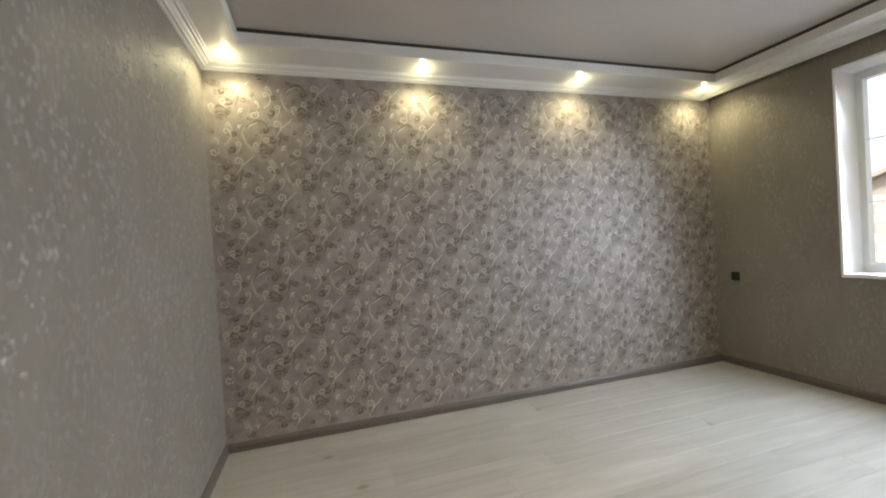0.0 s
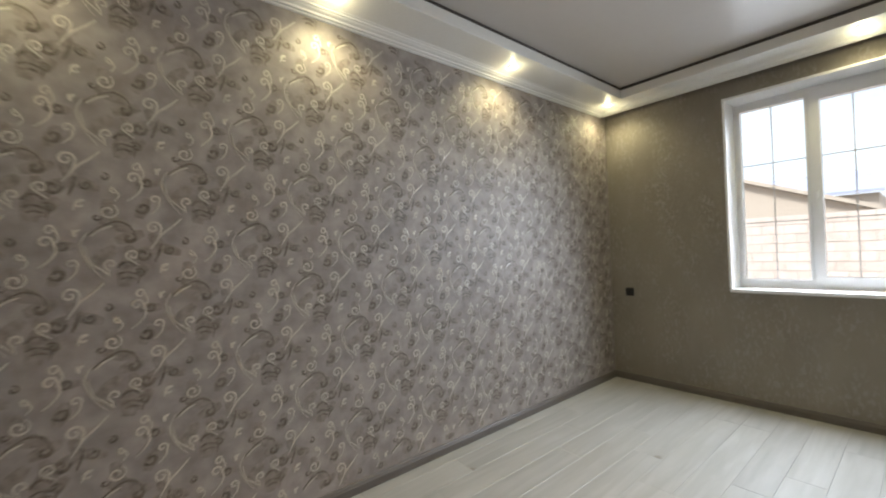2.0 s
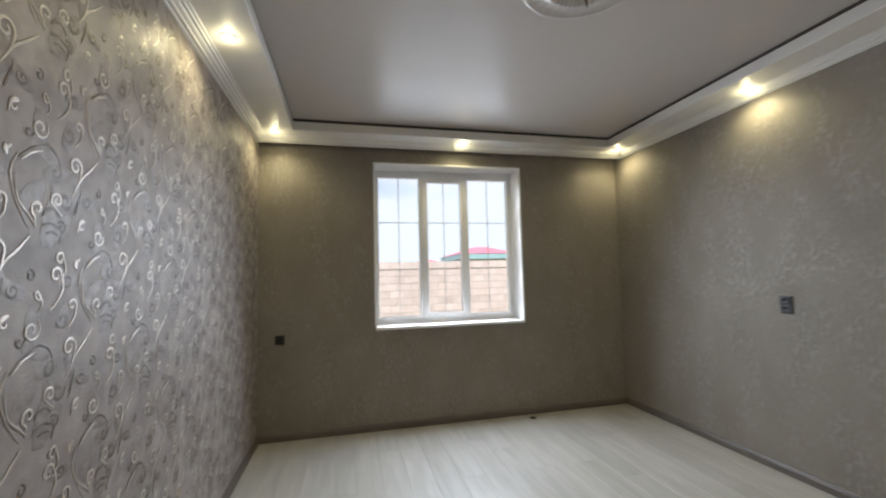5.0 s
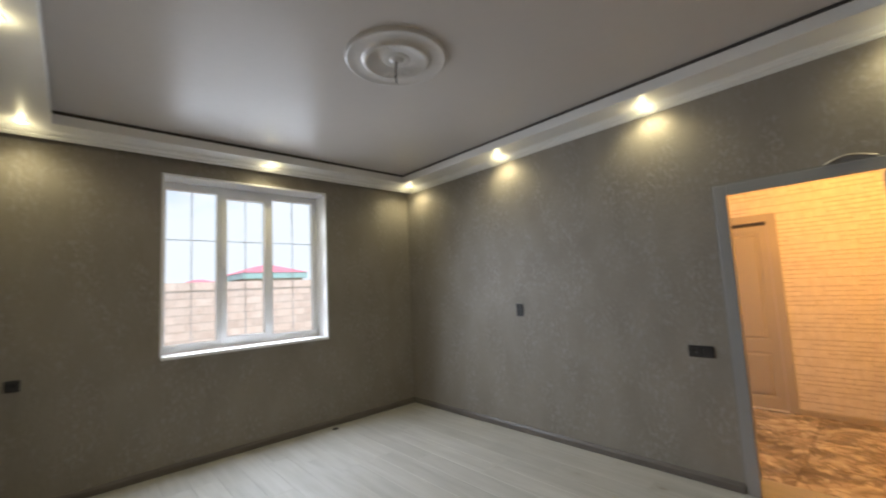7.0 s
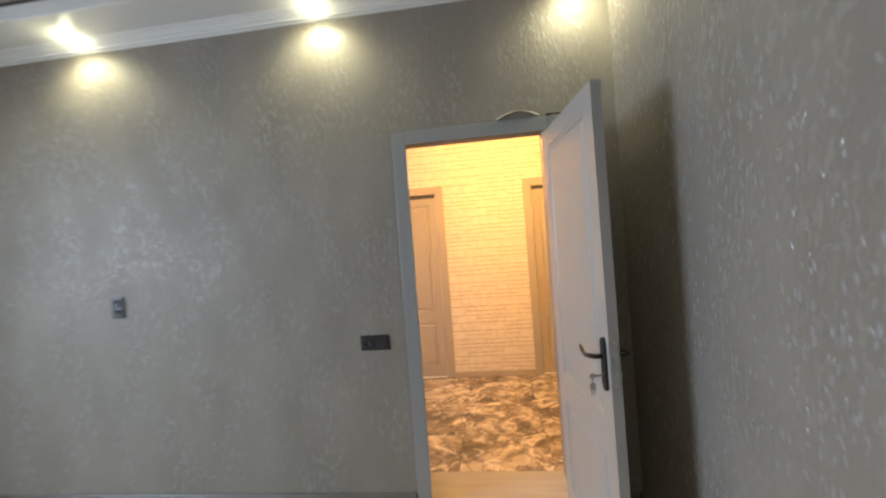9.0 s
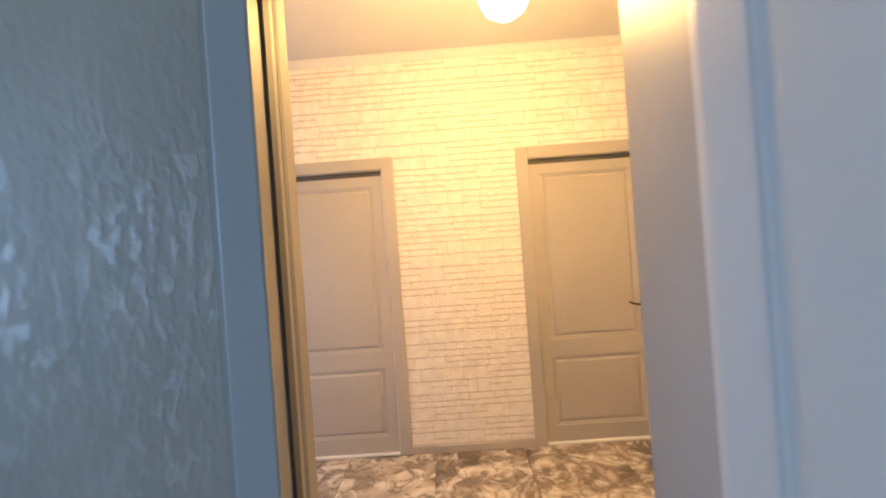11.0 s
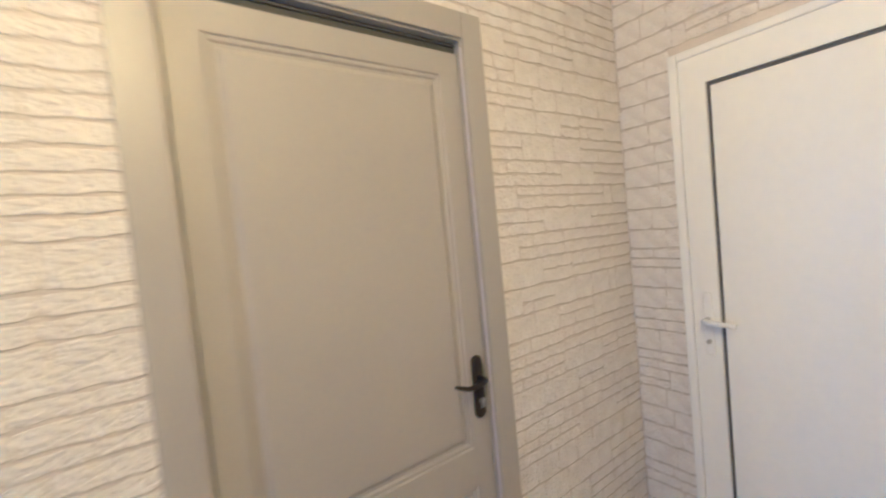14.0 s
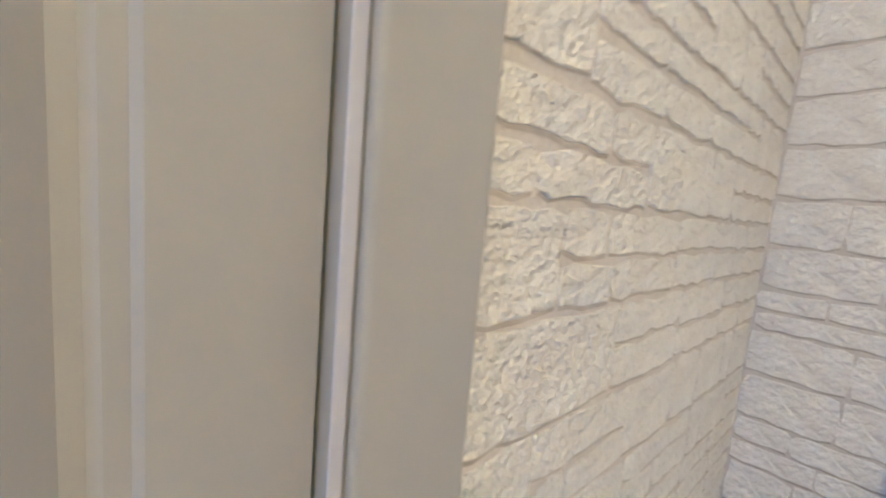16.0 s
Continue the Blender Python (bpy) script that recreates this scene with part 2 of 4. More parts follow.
M_CEIL = material("satin_ceiling", (0.53, 0.495, 0.465), (0.56, 0.525, 0.495), 0.8, 0.30, grain=0.01, bump=0.0003, bump_scale=3, spec=0.07)
M_ROSE = material("rose_paint", (0.58, 0.555, 0.53), (0.54, 0.515, 0.49), 6.0, 0.32, grain=0.02)
M_WHITE = material("white_paint", (0.80, 0.79, 0.765), (0.75, 0.74, 0.715), 2.5, 0.38, bump=0.0003, bump_scale=120, grain=0.02)
M_HCEIL = material("hall_ceiling_paint", (0.64, 0.63, 0.61), (0.60, 0.59, 0.57), 2.0, 0.6, grain=0.02)
M_SLOT = material("gap_shade_and_dark_plastic", (0.05, 0.042, 0.036), (0.07, 0.058, 0.05), 8.0, 0.7)
M_PLANK = knotty("whitewashed_oak")
M_TILE = marbled("brown_marble_tile")
M_GROUT = material("grey_grout", (0.22, 0.19, 0.16), (0.27, 0.24, 0.2), 12.0, 0.85)
M_BRICK = material("white_brick_paper", (0.73, 0.695, 0.655), (0.86, 0.83, 0.795), 16.0, 0.85, bump=0.0150, bump_scale=90, grain=0.08, relief_detail=5, spec=0.15)
M_JOINT = material("brick_joint_paper", (0.57, 0.53, 0.49), (0.67, 0.625, 0.585), 9.0, 0.85, bump=0.0030, bump_scale=150, spec=0.15)
M_FOOT_SHADE = material("brick_foot_shade", (0.35, 0.32, 0.29), (0.53, 0.49, 0.45), 26.0, 0.85, spec=0.15)
M_TRIM = material("grey_trim_film", (0.262, 0.258, 0.256), (0.285, 0.280, 0.278), 2.0, 0.36, grain=0.012)
M_DOOR = material("grey_door_film", (0.365, 0.352, 0.338), (0.385, 0.371, 0.357), 2.0, 0.33, bump=0.00005, bump_scale=30, grain=0.012)
M_REVEAL = material("reveal_film", (0.205, 0.195, 0.177), (0.245, 0.232, 0.212), 2.0, 0.45, grain=0.02)
M_SEAL_AND_SHADE = material("dark_seal_and_groove_shade", (0.045, 0.048, 0.055), (0.07, 0.074, 0.085), 5.0, 0.6)
M_GROOVE_SHADE = material("blue_grey_groove_shade", (0.13, 0.135, 0.145), (0.17, 0.175, 0.185), 5.0, 0.7, bump=0.001, bump_scale=60)
M_DAYLIT_EDGE = material("lilac_daylit_edge", (0.50, 0.49, 0.58), (0.54, 0.53, 0.62), 5.0, 0.22, grain=0.01)
M_BLACK = material("black_metal", (0.010, 0.009, 0.009), (0.016, 0.014, 0.014), 20.0, 0.36, spec=0.35)
M_SOCKET = material("black_plastic", (0.010, 0.009, 0.009), (0.016, 0.014, 0.014), 20.0, 0.4)
M_SOCKET2 = material("graphite_plastic", (0.020, 0.018, 0.018), (0.028, 0.025, 0.025), 20.0, 0.35)
M_STEEL = material("steel", (0.5, 0.49, 0.47), (0.6, 0.59, 0.57), 30.0, 0.28, metal=1.0)
M_SKIRT = material("grey_brown_skirting", (0.110, 0.094, 0.082), (0.150, 0.131, 0.116), 4.0, 0.42, stretched=(1, 1, 8))
M_PLINTH = material("tile_plinth", (0.36, 0.325, 0.285), (0.46, 0.42, 0.375), 5.0, 0.35)
M_PVC = material("white_pvc", (0.85, 0.85, 0.855), (0.82, 0.82, 0.825), 1.5, 0.24, grain=0.01)
M_GASKET = material("grey_gasket", (0.09, 0.09, 0.10), (0.12, 0.12, 0.13), 9.0, 0.6)
M_BAR = material("glazing_bar", (0.50, 0.50, 0.51), (0.56, 0.56, 0.57), 9.0, 0.4)
M_FENCE = material("limestone_block", (0.72, 0.60, 0.54), (0.84, 0.74, 0.69), 3.0, 0.85, bump=0.004, bump_scale=30, each=True)
M_MORTAR = material("mortar", (0.50, 0.455, 0.41), (0.58, 0.53, 0.48), 5.0, 0.9)
M_GROUND = material("bare_earth", (0.22, 0.18, 0.13), (0.30, 0.26, 0.20), 0.6, 0.95, bump=0.02, bump_scale=8)
M_PLASTER = material("beige_render", (0.58, 0.50, 0.42), (0.64, 0.56, 0.48), 1.2, 0.85)
M_REDROOF = material("red_roof_sheet", (0.80, 0.22, 0.31), (0.86, 0.27, 0.36), 2.0, 0.5)
M_TEAL = material("teal_sheet", (0.36, 0.60, 0.62), (0.42, 0.66, 0.68), 2.0, 0.5)
M_BLUEROOF = material("blue_grey_roof", (0.42, 0.46, 0.62), (0.48, 0.52, 0.68), 2.0, 0.5)
M_BULB = glowing("lamp_glass", (1.0, 0.80, 0.40), 14)
M_GLASS = bpy.data.materials.new("window_glass")
M_GLASS.use_nodes = True
_g = M_GLASS.node_tree.nodes["Principled BSDF"]
_g.inputs["Base Color"].default_value = (0.97, 0.99, 0.98, 1)
_g.inputs["Roughness"].default_value, _g.inputs["Transmission Weight"].default_value, _g.inputs["IOR"].default_value = 0.0, 1.0, 1.02


# ---------------------------------------------------------------- mesh helpers
def box(bm, x0, x1, y0, y1, z0, z1, bevel=0.0):
    m = Matrix.Translation(((x0 + x1) / 2, (y0 + y1) / 2, (z0 + z1) / 2)) @ Matrix.Diagonal((x1 - x0, y1 - y0, z1 - z0, 1))
    made = bmesh.ops.create_cube(bm, size=1, matrix=m)["verts"]
    if bevel:
        edges = list({e for v in made for e in v.link_edges})
        bmesh.ops.bevel(bm, geom=edges, offset=bevel, segments=2, affect="EDGES", profile=0.5)
    return bm


def boxes(*all_boxes, bevel=0.0):
    bm = bmesh.new()
    for b in all_boxes:
        box(bm, *b, bevel=bevel)
    return bm


def mesh_of(name, verts, faces, mat, smooth=False):
    mesh = bpy.data.meshes.new(name)
    mesh.from_pydata(verts, [], faces)
    mesh.materials.append(mat)
    if smooth:
        mesh.polygons.foreach_set("use_smooth", [True] * len(mesh.polygons))
    return mesh


def part(name, bm, mat, parent=None, label="", smooth=False):
    mesh = bpy.data.meshes.new(name)
    bm.to_mesh(mesh)
    bm.free()
    mesh.materials.append(mat)
    if smooth:
        mesh.polygons.foreach_set("use_smooth", [True] * len(mesh.polygons))
    ob = new(name, mesh)
    ob.parent = parent
    return tagged(ob, label)


def base(name, m, label, category, group="", kind=""):
    """An Empty at a thing's base, under which its parts stand."""
    ob = new(name)
    ob.empty_display_size = 0.05
    ob.matrix_world = m
    return tagged(ob, label, category, group, kind)


def structure(ob, label, category):
    return tagged(ob, label, category, kind="structure")


def slab_with_holes(axis, w0, w1, u0, u1, z0, z1, holes=()):
    """A wall of thickness w0..w1 across axis "x" or "y", from u0 to u1 and z0 to z1, with openings (u0, u1, z0, z1) through it."""
    us = sorted({u0, u1, *[h[0] for h in holes], *[h[1] for h in holes]})
    zs = sorted({z0, z1, *[h[2] for h in holes], *[h[3] for h in holes]})
    bm, seen = bmesh.new(), {}

    def vert(w, u, z):
        key = (w, u, z)
        if key not in seen:
            seen[key] = bm.verts.new((w, u, z) if axis == "x" else (u, w, z))
        return seen[key]

    def solid(i, j):
        if not (0 <= i < len(us) - 1 and 0 <= j < len(zs) - 1):
            return False
        u, z = (us[i] + us[i + 1]) / 2, (zs[j] + zs[j + 1]) / 2
        return not any(h[0] < u < h[1] and h[2] < z < h[3] for h in holes)

    for i in range(len(us) - 1):
        for j in range(len(zs) - 1):
            if not solid(i, j):
                continue
            a, b, c, d = us[i], us[i + 1], zs[j], zs[j + 1]
            for w in (w0, w1):
                bm.faces.new([vert(w, a, c), vert(w, b, c), vert(w, b, d), vert(w, a, d)])
            for (di, dj), (p, q) in {(-1, 0): ((a, c), (a, d)), (1, 0): ((b, c), (b, d)), (0, -1): ((a, c), (b, c)), (0, 1): ((a, d), (b, d))}.items():
                if not solid(i + di, j + dj):
                    bm.faces.new([vert(w0, *p), vert(w1, *p), vert(w1, *q), vert(w0, *q)])
    bmesh.ops.recalc_face_normals(bm, faces=bm.faces)
    return bm


def lathe(profile, steps=48, lobes=None):
    """A turned body from (radius, z) pairs round z; lobes(radius index, angle) may lift a ring's point."""
    bm, rings = bmesh.new(), []
    for i, (r, z) in enumerate(profile):
        if r < 1e-6:
            rings.append([bm.verts.new((0, 0, z))])
            continue
        ring = []
        for k in range(steps):
            a = math.tau * k / steps
            ring.append(bm.verts.new((r * math.cos(a), r * math.sin(a), z + (lobes(i, a) if lobes else 0))))
        rings.append(ring)
    for p, q in zip(rings, rings[1:]):
        for k in range(steps):
            j = (k + 1) % steps
            if len(p) == 1 and len(q) > 1:
                bm.faces.new([p[0], q[k], q[j]])
            elif len(q) == 1 and len(p) > 1:
                bm.faces.new([p[k], p[j], q[0]])
            elif len(p) > 1:
                bm.faces.new([p[k], p[j], q[j], q[k]])
    bmesh.ops.recalc_face_normals(bm, faces=bm.faces)
    return bm


def tube(points, radii, steps=10, squash=1.0):
    """A round bar along points, capped; squash flattens it in z."""
    bm, rings = bmesh.new(), []
    pts = [Vector(p) for p in points]
    for i, p in enumerate(pts):
        d = (pts[min(i + 1, len(pts) - 1)] - pts[max(i - 1, 0)]).normalized()
        side = d.cross(Vector((0, 0, 1)))
        side = side.normalized() if side.length > 1e-3 else Vector((1, 0, 0))
        up = side.cross(d).normalized()
        rings.append([bm.verts.new(p + radii[i] * (math.cos(a) * side + squash * math.sin(a) * up)) for a in (math.tau * k / steps for k in range(steps))])
    for p, q in zip(rings, rings[1:]):
        for k in range(steps):
            bm.faces.new([p[k], p[(k + 1) % steps], q[(k + 1) % steps], q[k]])
    bm.faces.new(rings[0])
    bm.faces.new(rings[-1])
    bmesh.ops.recalc_face_normals(bm, faces=bm.faces)
    return bm


def swept_loop(profile, x0, x1, y0, y1):
    """A moulding round the inside of a rectangle; profile: (distance from the wall, z) pairs, closed."""
    bm, rings = bmesh.new(), []
    for d, z in profile:
        rings.append([bm.verts.new(p) for p in ((x0 + d, y0 + d, z), (x1 - d, y0 + d, z), (x1 - d, y1 - d, z), (x0 + d, y1 - d, z))])
    for p, q in zip(rings, rings[1:] + rings[:1]):
        for k in range(4):
            bm.faces.new([p[k], p[(k + 1) % 4], q[(k + 1) % 4], q[k]])
    bmesh.ops.recalc_face_normals(bm, faces=bm.faces)
    return bm


# ---------------------------------------------------------------- bedroom shell
structure(part("subfloor", boxes((0, RX, -WT, RY, -0.12, -0.012)), M_MORTAR), "grey screed under the laminate floor", "floor")
wall_north = structure(part("wall_north", slab_with_holes("y", RY, RY + 0.2, -0.2, RX + 0.4, -0.12, 3.2), M_SWIRL),
                       "bedroom wall in taupe wallpaper with embossed pearl scrolls", "wall")
wall_west = structure(part("wall_west", slab_with_holes("x", -0.2, 0, -WT, RY, -0.12, 3.2), M_PLAIN), "bedroom wall in plain grey-beige textured wallpaper", "wall")
structure(part("wall_east", slab_with_holes("x", RX, RX + 0.4, 0, RY, -0.12, 3.2, [(WIN_Y0, WIN_Y1, WIN_Z0 - 0.03, WIN_Z1)]), M_PLAIN),
          "bedroom window wall in plain grey-beige textured wallpaper", "wall")
wall_south = structure(part("wall_south", slab_with_holes("y", -WT + 0.02, 0, 0, RX + 0.4, -0.12, 3.2, [(DOOR_X0 - REV, DOOR_X1 + REV, -0.12, DOOR_H + REV)]), M_PLAIN),
                       "bedroom door wall in plain grey-beige textured wallpaper", "wall")
structure(part("ceiling", boxes((0, RX, 0, RY, CEIL, CEIL + 0.1)), M_CEIL), "satin grey-white stretch ceiling", "ceiling")


def band():
    """The lowered band: a frame with a stepped inner edge, open over the curtain niche."""
    x1 = RX - NICHE
    bm = bmesh.new()
    outer = [(0, 0), (x1, 0), (x1, RY), (0, RY)]
    inner = [(IN_X0, IN_Y0), (IN_X1, IN_Y0), (IN_X1, IN_Y1), (IN_X0, IN_Y1)]
    rows = []
    for z, ring in ((SOFFIT, outer), (SOFFIT, inner), (CEIL - 0.028, inner), (CEIL - 0.028, outer)):
        rows.append([bm.verts.new((x, y, z)) for x, y in ring])
    for p, q in zip(rows, rows[1:] + rows[:1]):
        for k in range(4):
            bm.faces.new([p[k], p[(k + 1) % 4], q[(k + 1) % 4], q[k]])
    bmesh.ops.recalc_face_normals(bm, faces=bm.faces)
    inner_edges = [e for e in bm.edges if all(v.co.z < SOFFIT + 1e-4 and v in rows[1] for v in e.verts)]
    bmesh.ops.bevel(bm, geom=inner_edges, offset=0.006, segments=3, affect="EDGES", profile=0.5)
    return bm


structure(part("ceiling_band", band(), M_WHITE), "white plasterboard band round the raised ceiling", "ceiling")
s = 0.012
# near-black strip colours in the shade between band and raised ceiling
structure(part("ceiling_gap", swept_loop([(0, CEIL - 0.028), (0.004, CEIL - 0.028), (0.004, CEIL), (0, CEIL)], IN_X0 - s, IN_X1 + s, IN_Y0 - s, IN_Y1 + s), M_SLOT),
          "dark strip painted as shade in the gap round the raised ceiling", "trim")
# cornice: ogee moulding where the band meets the walls, free-standing before the curtain niche
cz = COR_Z
COR = [(0.0, cz), (0.012, cz), (0.015, cz + 0.004), (0.015, cz + 0.010), (0.021, cz + 0.011), (0.026, cz + 0.006), (0.034, cz + 0.006), (0.037, cz + 0.012), (0.037, cz + 0.019),
       (0.046, cz + 0.021), (0.056, cz + 0.026), (0.062, cz + 0.034), (0.068, cz + 0.029), (0.076, cz + 0.029), (0.080, cz + 0.034), (0.080, cz + 0.039), (0.092, cz + 0.040), (0.096, SOFFIT), (0.0, SOFFIT)]
structure(part("cornice", swept_loop(COR, 0, RX - NICHE, 0, RY), M_WHITE), "white moulded cornice under the ceiling band", "trim")
# skirting boards
SK = [(0, 0.001), (0.018, 0.001), (0.018, 0.045), (0.014, 0.052), (0.013, 0.058), (0.008, 0.066), (0, 0.068)]


def skirting(name, a, b, inward, mat=M_SKIRT, profile=SK, label="grey-brown skirting board along the bedroom wall"):
    """A skirting board from a to b on the floor, its profile towards `inward`."""
    bm, ends = bmesh.new(), []
    for p in (a, b):
        ends.append([bm.verts.new((p[0] + inward[0] * d, p[1] + inward[1] * d, z)) for d, z in profile])
    n = len(profile)
    for k in range(n):
        bm.faces.new([ends[0][k], ends[0][(k + 1) % n], ends[1][(k + 1) % n], ends[1][k]])
    bm.faces.new(ends[0])
    bm.faces.new(ends[1])
    bmesh.ops.recalc_face_normals(bm, faces=bm.faces)
    return structure(part(name, bm, mat), label, "skirting board")


skirting("baseboard", (0.02, RY), (RX - 0.02, RY), (0, -1))
skirting("baseboard", (RX, 0.001), (RX, RY), (-1, 0))
skirting("baseboard", (0, 0.001), (0, RY), (1, 0))
skirting("baseboard", (DOOR_X1 + 0.082, 0), (RX - 0.02, 0), (0, 1))
skirting("baseboard", (0.02, 0), (DOOR_X0 - 0.082, 0), (0, 1))


# ---------------------------------------------------------------- hall shell
structure(part("hall_subfloor", boxes((HX0, HX1, HY, -WT, -0.12, -0.012)), M_GROUT), "grey grout under the hall tiles", "floor")
structure(part("hall_wall_north", slab_with_holes("y", -WT, -WT + 0.018, HX0 - 0.2, HX1 + 0.2, -0.12, 3.0, [(DOOR_X0 - REV, DOOR_X1 + REV, -0.12, DOOR_H + REV)]), M_BRICK),
          "hall wall in white brick-pattern wallpaper", "wall")
hall_wall_south = structure(part("hall_wall_south", slab_with_holes("y", HY - 0.22, HY, HX0 - 0.2, HX1 + 0.2, -0.12, 3.0, [(a, b, -0.12, DOOR_H) for a, b, _ in HALL_DOORS]), M_JOINT),
                            "hall wall in embossed white brick wallpaper", "wall")
ENT_Y0, ENT_Y1, ENT_H = -1.897, -0.90, 1.981
hall_wall_west = structure(part("hall_wall_west", slab_with_holes("x", HX0 - 0.2, HX0, HY, -WT, -0.12, 3.0, [(ENT_Y0, ENT_Y1, -0.12, ENT_H)]), M_JOINT),
                           "hall end wall in embossed white brick wallpaper", "wall")
structure(part("hall_wall_east", slab_with_holes("x", HX1, HX1 + 0.2, HY, -WT, -0.12, 3.0, [((HY - WT) / 2 - 0.42, (HY - WT) / 2 + 0.42, 0.65, 1.85)]), M_BRICK), "hall end wall in white brick-pattern wallpaper with an opening", "wall")
structure(part("hall_ceiling", boxes((HX0, HX1, HY, -WT, HCEIL, HCEIL + 0.1)), M_HCEIL), "white painted hall ceiling", "ceiling")
hc = HCEIL - 0.045
structure(part("hall_cornice", swept_loop([(0, hc), (0.006, hc), (0.010, hc + 0.012), (0.028, hc + 0.034), (0.04, hc + 0.040), (0.042, HCEIL), (0, HCEIL)], HX0, HX1, HY, -WT), M_HCEIL),
          "small white cornice under the hall ceiling", "trim")
PL = [(0, 0.001), (0.010, 0.001), (0.010, 0.046), (0.007, 0.052), (0, 0.052)]
edges = [HX0, HALL_DOORS[0][0] - 0.078, HALL_DOORS[0][1] + 0.078, HALL_DOORS[1][0] - 0.078, HALL_DOORS[1][1] + 0.078, HX1]
for a, b in zip(edges[::2], edges[1::2]):
    skirting("baseboard", (a, HY), (b, HY), (0, 1), M_PLINTH, PL, "brown tile plinth along the brick wallpaper")
skirting("baseboard", (HX0, HY + 0.011), (HX0, ENT_Y0 - 0.03), (1, 0), M_PLINTH, PL, "brown tile plinth along the brick wallpaper")
# dark rooms behind the two closed hall doors
for i, (a, b, _) in enumerate(HALL_DOORS):
    structure(part("backdrop_wall", boxes((a - 0.1, b + 0.1, HY - 0.30, HY - 0.24, -0.12, 2.3)), M_DOOR), "plain wall closing the room behind the door", "wall")


# ---------------------------------------------------------------- doors
PANEL = [(0.0, 0.0), (0.004, -0.005), (0.013, -0.005), (0.018, -0.010), (0.026, -0.010), (0.041, -0.001)]


def leaf_mesh(w, h, t, panels):
    """A door leaf x 0..w, y -t..0, z 0..h, with moulded panels (x0, x1, z0, z1) on both faces."""
    bm = slab_with_holes("y", -t, 0, 0, w, 0, h, panels)
    inside = [f for f in bm.faces if abs(f.normal.y) < 0.5 and any(
        p[0] - 1e-4 <= f.calc_center_median().x <= p[1] + 1e-4 and p[2] - 1e-4 <= f.calc_center_median().z <= p[3] + 1e-4 for p in panels)]
    bmesh.ops.delete(bm, geom=inside, context="FACES_ONLY")
    for x0, x1, z0, z1 in panels:
        for face, sign in ((0.0, 1), (-t, -1)):
            rings = [[bm.verts.new(p) for p in ((x0 + i, face + sign * d, z0 + i), (x1 - i, face + sign * d, z0 + i), (x1 - i, face + sign * d, z1 - i), (x0 + i, face + sign * d, z1 - i))]
                     for i, d in PANEL]
            for p, q in zip(rings, rings[1:]):
                for k in range(4):
                    bm.faces.new([p[k], p[(k + 1) % 4], q[(k + 1) % 4], q[k]])
            bm.faces.new(rings[-1])
    bmesh.ops.remove_doubles(bm, verts=bm.verts, dist=1e-5)
    bmesh.ops.recalc_face_normals(bm, faces=bm.faces)
    return bm


def handle_set(leaf, x, z, side, way, keys=False):
    """A black lever handle on a long rounded plate at (x, z) of a leaf's face; side +1 or -1: which way the face looks; way: where the lever points."""
    y0 = 0.0 if side > 0 else -0.038

    def out(d):
        return y0 + side * d
    bm = bmesh.new()
    rim = []
    for k in range(28):
        a = math.tau * k / 28
        rim.append((0.021 * math.cos(a), 0.021 * math.sin(a) + (0.079 if math.sin(a) > 0 else -0.079)))
    rows = [[bm.verts.new((x + u * f, out(d), z - 0.03 + v * (1 - (1 - f) * 0.25))) for u, v in rim] for f, d in ((1, 0.0), (1, 0.006), (0.86, 0.010), (0.5, 0.0115))]
    for p, q in zip(rows, rows[1:]):
        for k in range(28):
            bm.faces.new([p[k], p[(k + 1) % 28], q[(k + 1) % 28], q[k]])
    bm.faces.new(rows[-1])
    bmesh.ops.recalc_face_normals(bm, faces=bm.faces)
    plate = part("handle_plate", bm, M_BLACK, leaf, "long rounded black handle plate", smooth=True)
    curve = [(0, 0.008, 0), (0, 0.035, 0), (0.006, 0.047, 0.001), (0.022, 0.052, 0.0), (0.05, 0.052, -0.006), (0.08, 0.051, -0.003), (0.105, 0.050, 0.007), (0.122, 0.049, 0.016)]
    part("lever", tube([(x + way * u, out(d), z + w) for u, d, w in curve], [0.009, 0.009, 0.0095, 0.0095, 0.0085, 0.0075, 0.0065, 0.004], 12, 1.0), M_BLACK, plate, "curved black lever", smooth=True)
    bm = bmesh.new()
    bmesh.ops.create_cone(bm, cap_ends=True, segments=20, radius1=0.0085, radius2=0.0085, depth=0.012, matrix=Matrix.Translation((x, out(0.014), z - 0.072)) @ Matrix.Rotation(radians(90), 4, "X"))
    box(bm, x - 0.0045, x + 0.0045, out(0.013) - 0.006, out(0.013) + 0.006, z - 0.094, z - 0.076)
    part("lock_cylinder", bm, M_STEEL, plate, "steel lock cylinder")
    if keys:
        bm = boxes((x - 0.001, x + 0.001, min(out(0.018), out(0.05)), max(out(0.018), out(0.05)), z - 0.077, z - 0.067), bevel=0.0005)
        for dz, r in ((-0.072, 0.011), (-0.108, 0.012)):
            bmesh.ops.create_cone(bm, cap_ends=True, segments=18, radius1=r, radius2=r, depth=0.0025, matrix=Matrix.Translation((x, out(0.052), z + dz)) @ Matrix.Rotation(radians(90), 4, "Y"))
        box(bm, x - 0.0012, x + 0.0012, out(0.052) - 0.003, out(0.052) + 0.003, z - 0.096, z - 0.082)
        box(bm, x - 0.0012, x + 0.0012, out(0.058) - 0.003, out(0.058) + 0.003, z - 0.145, z - 0.112)
        box(bm, x - 0.0012, x + 0.0012, out(0.046) - 0.003, out(0.046) + 0.003, z - 0.138, z - 0.112)
        part("key", bm, M_STEEL, plate, "steel keys left in the lock")


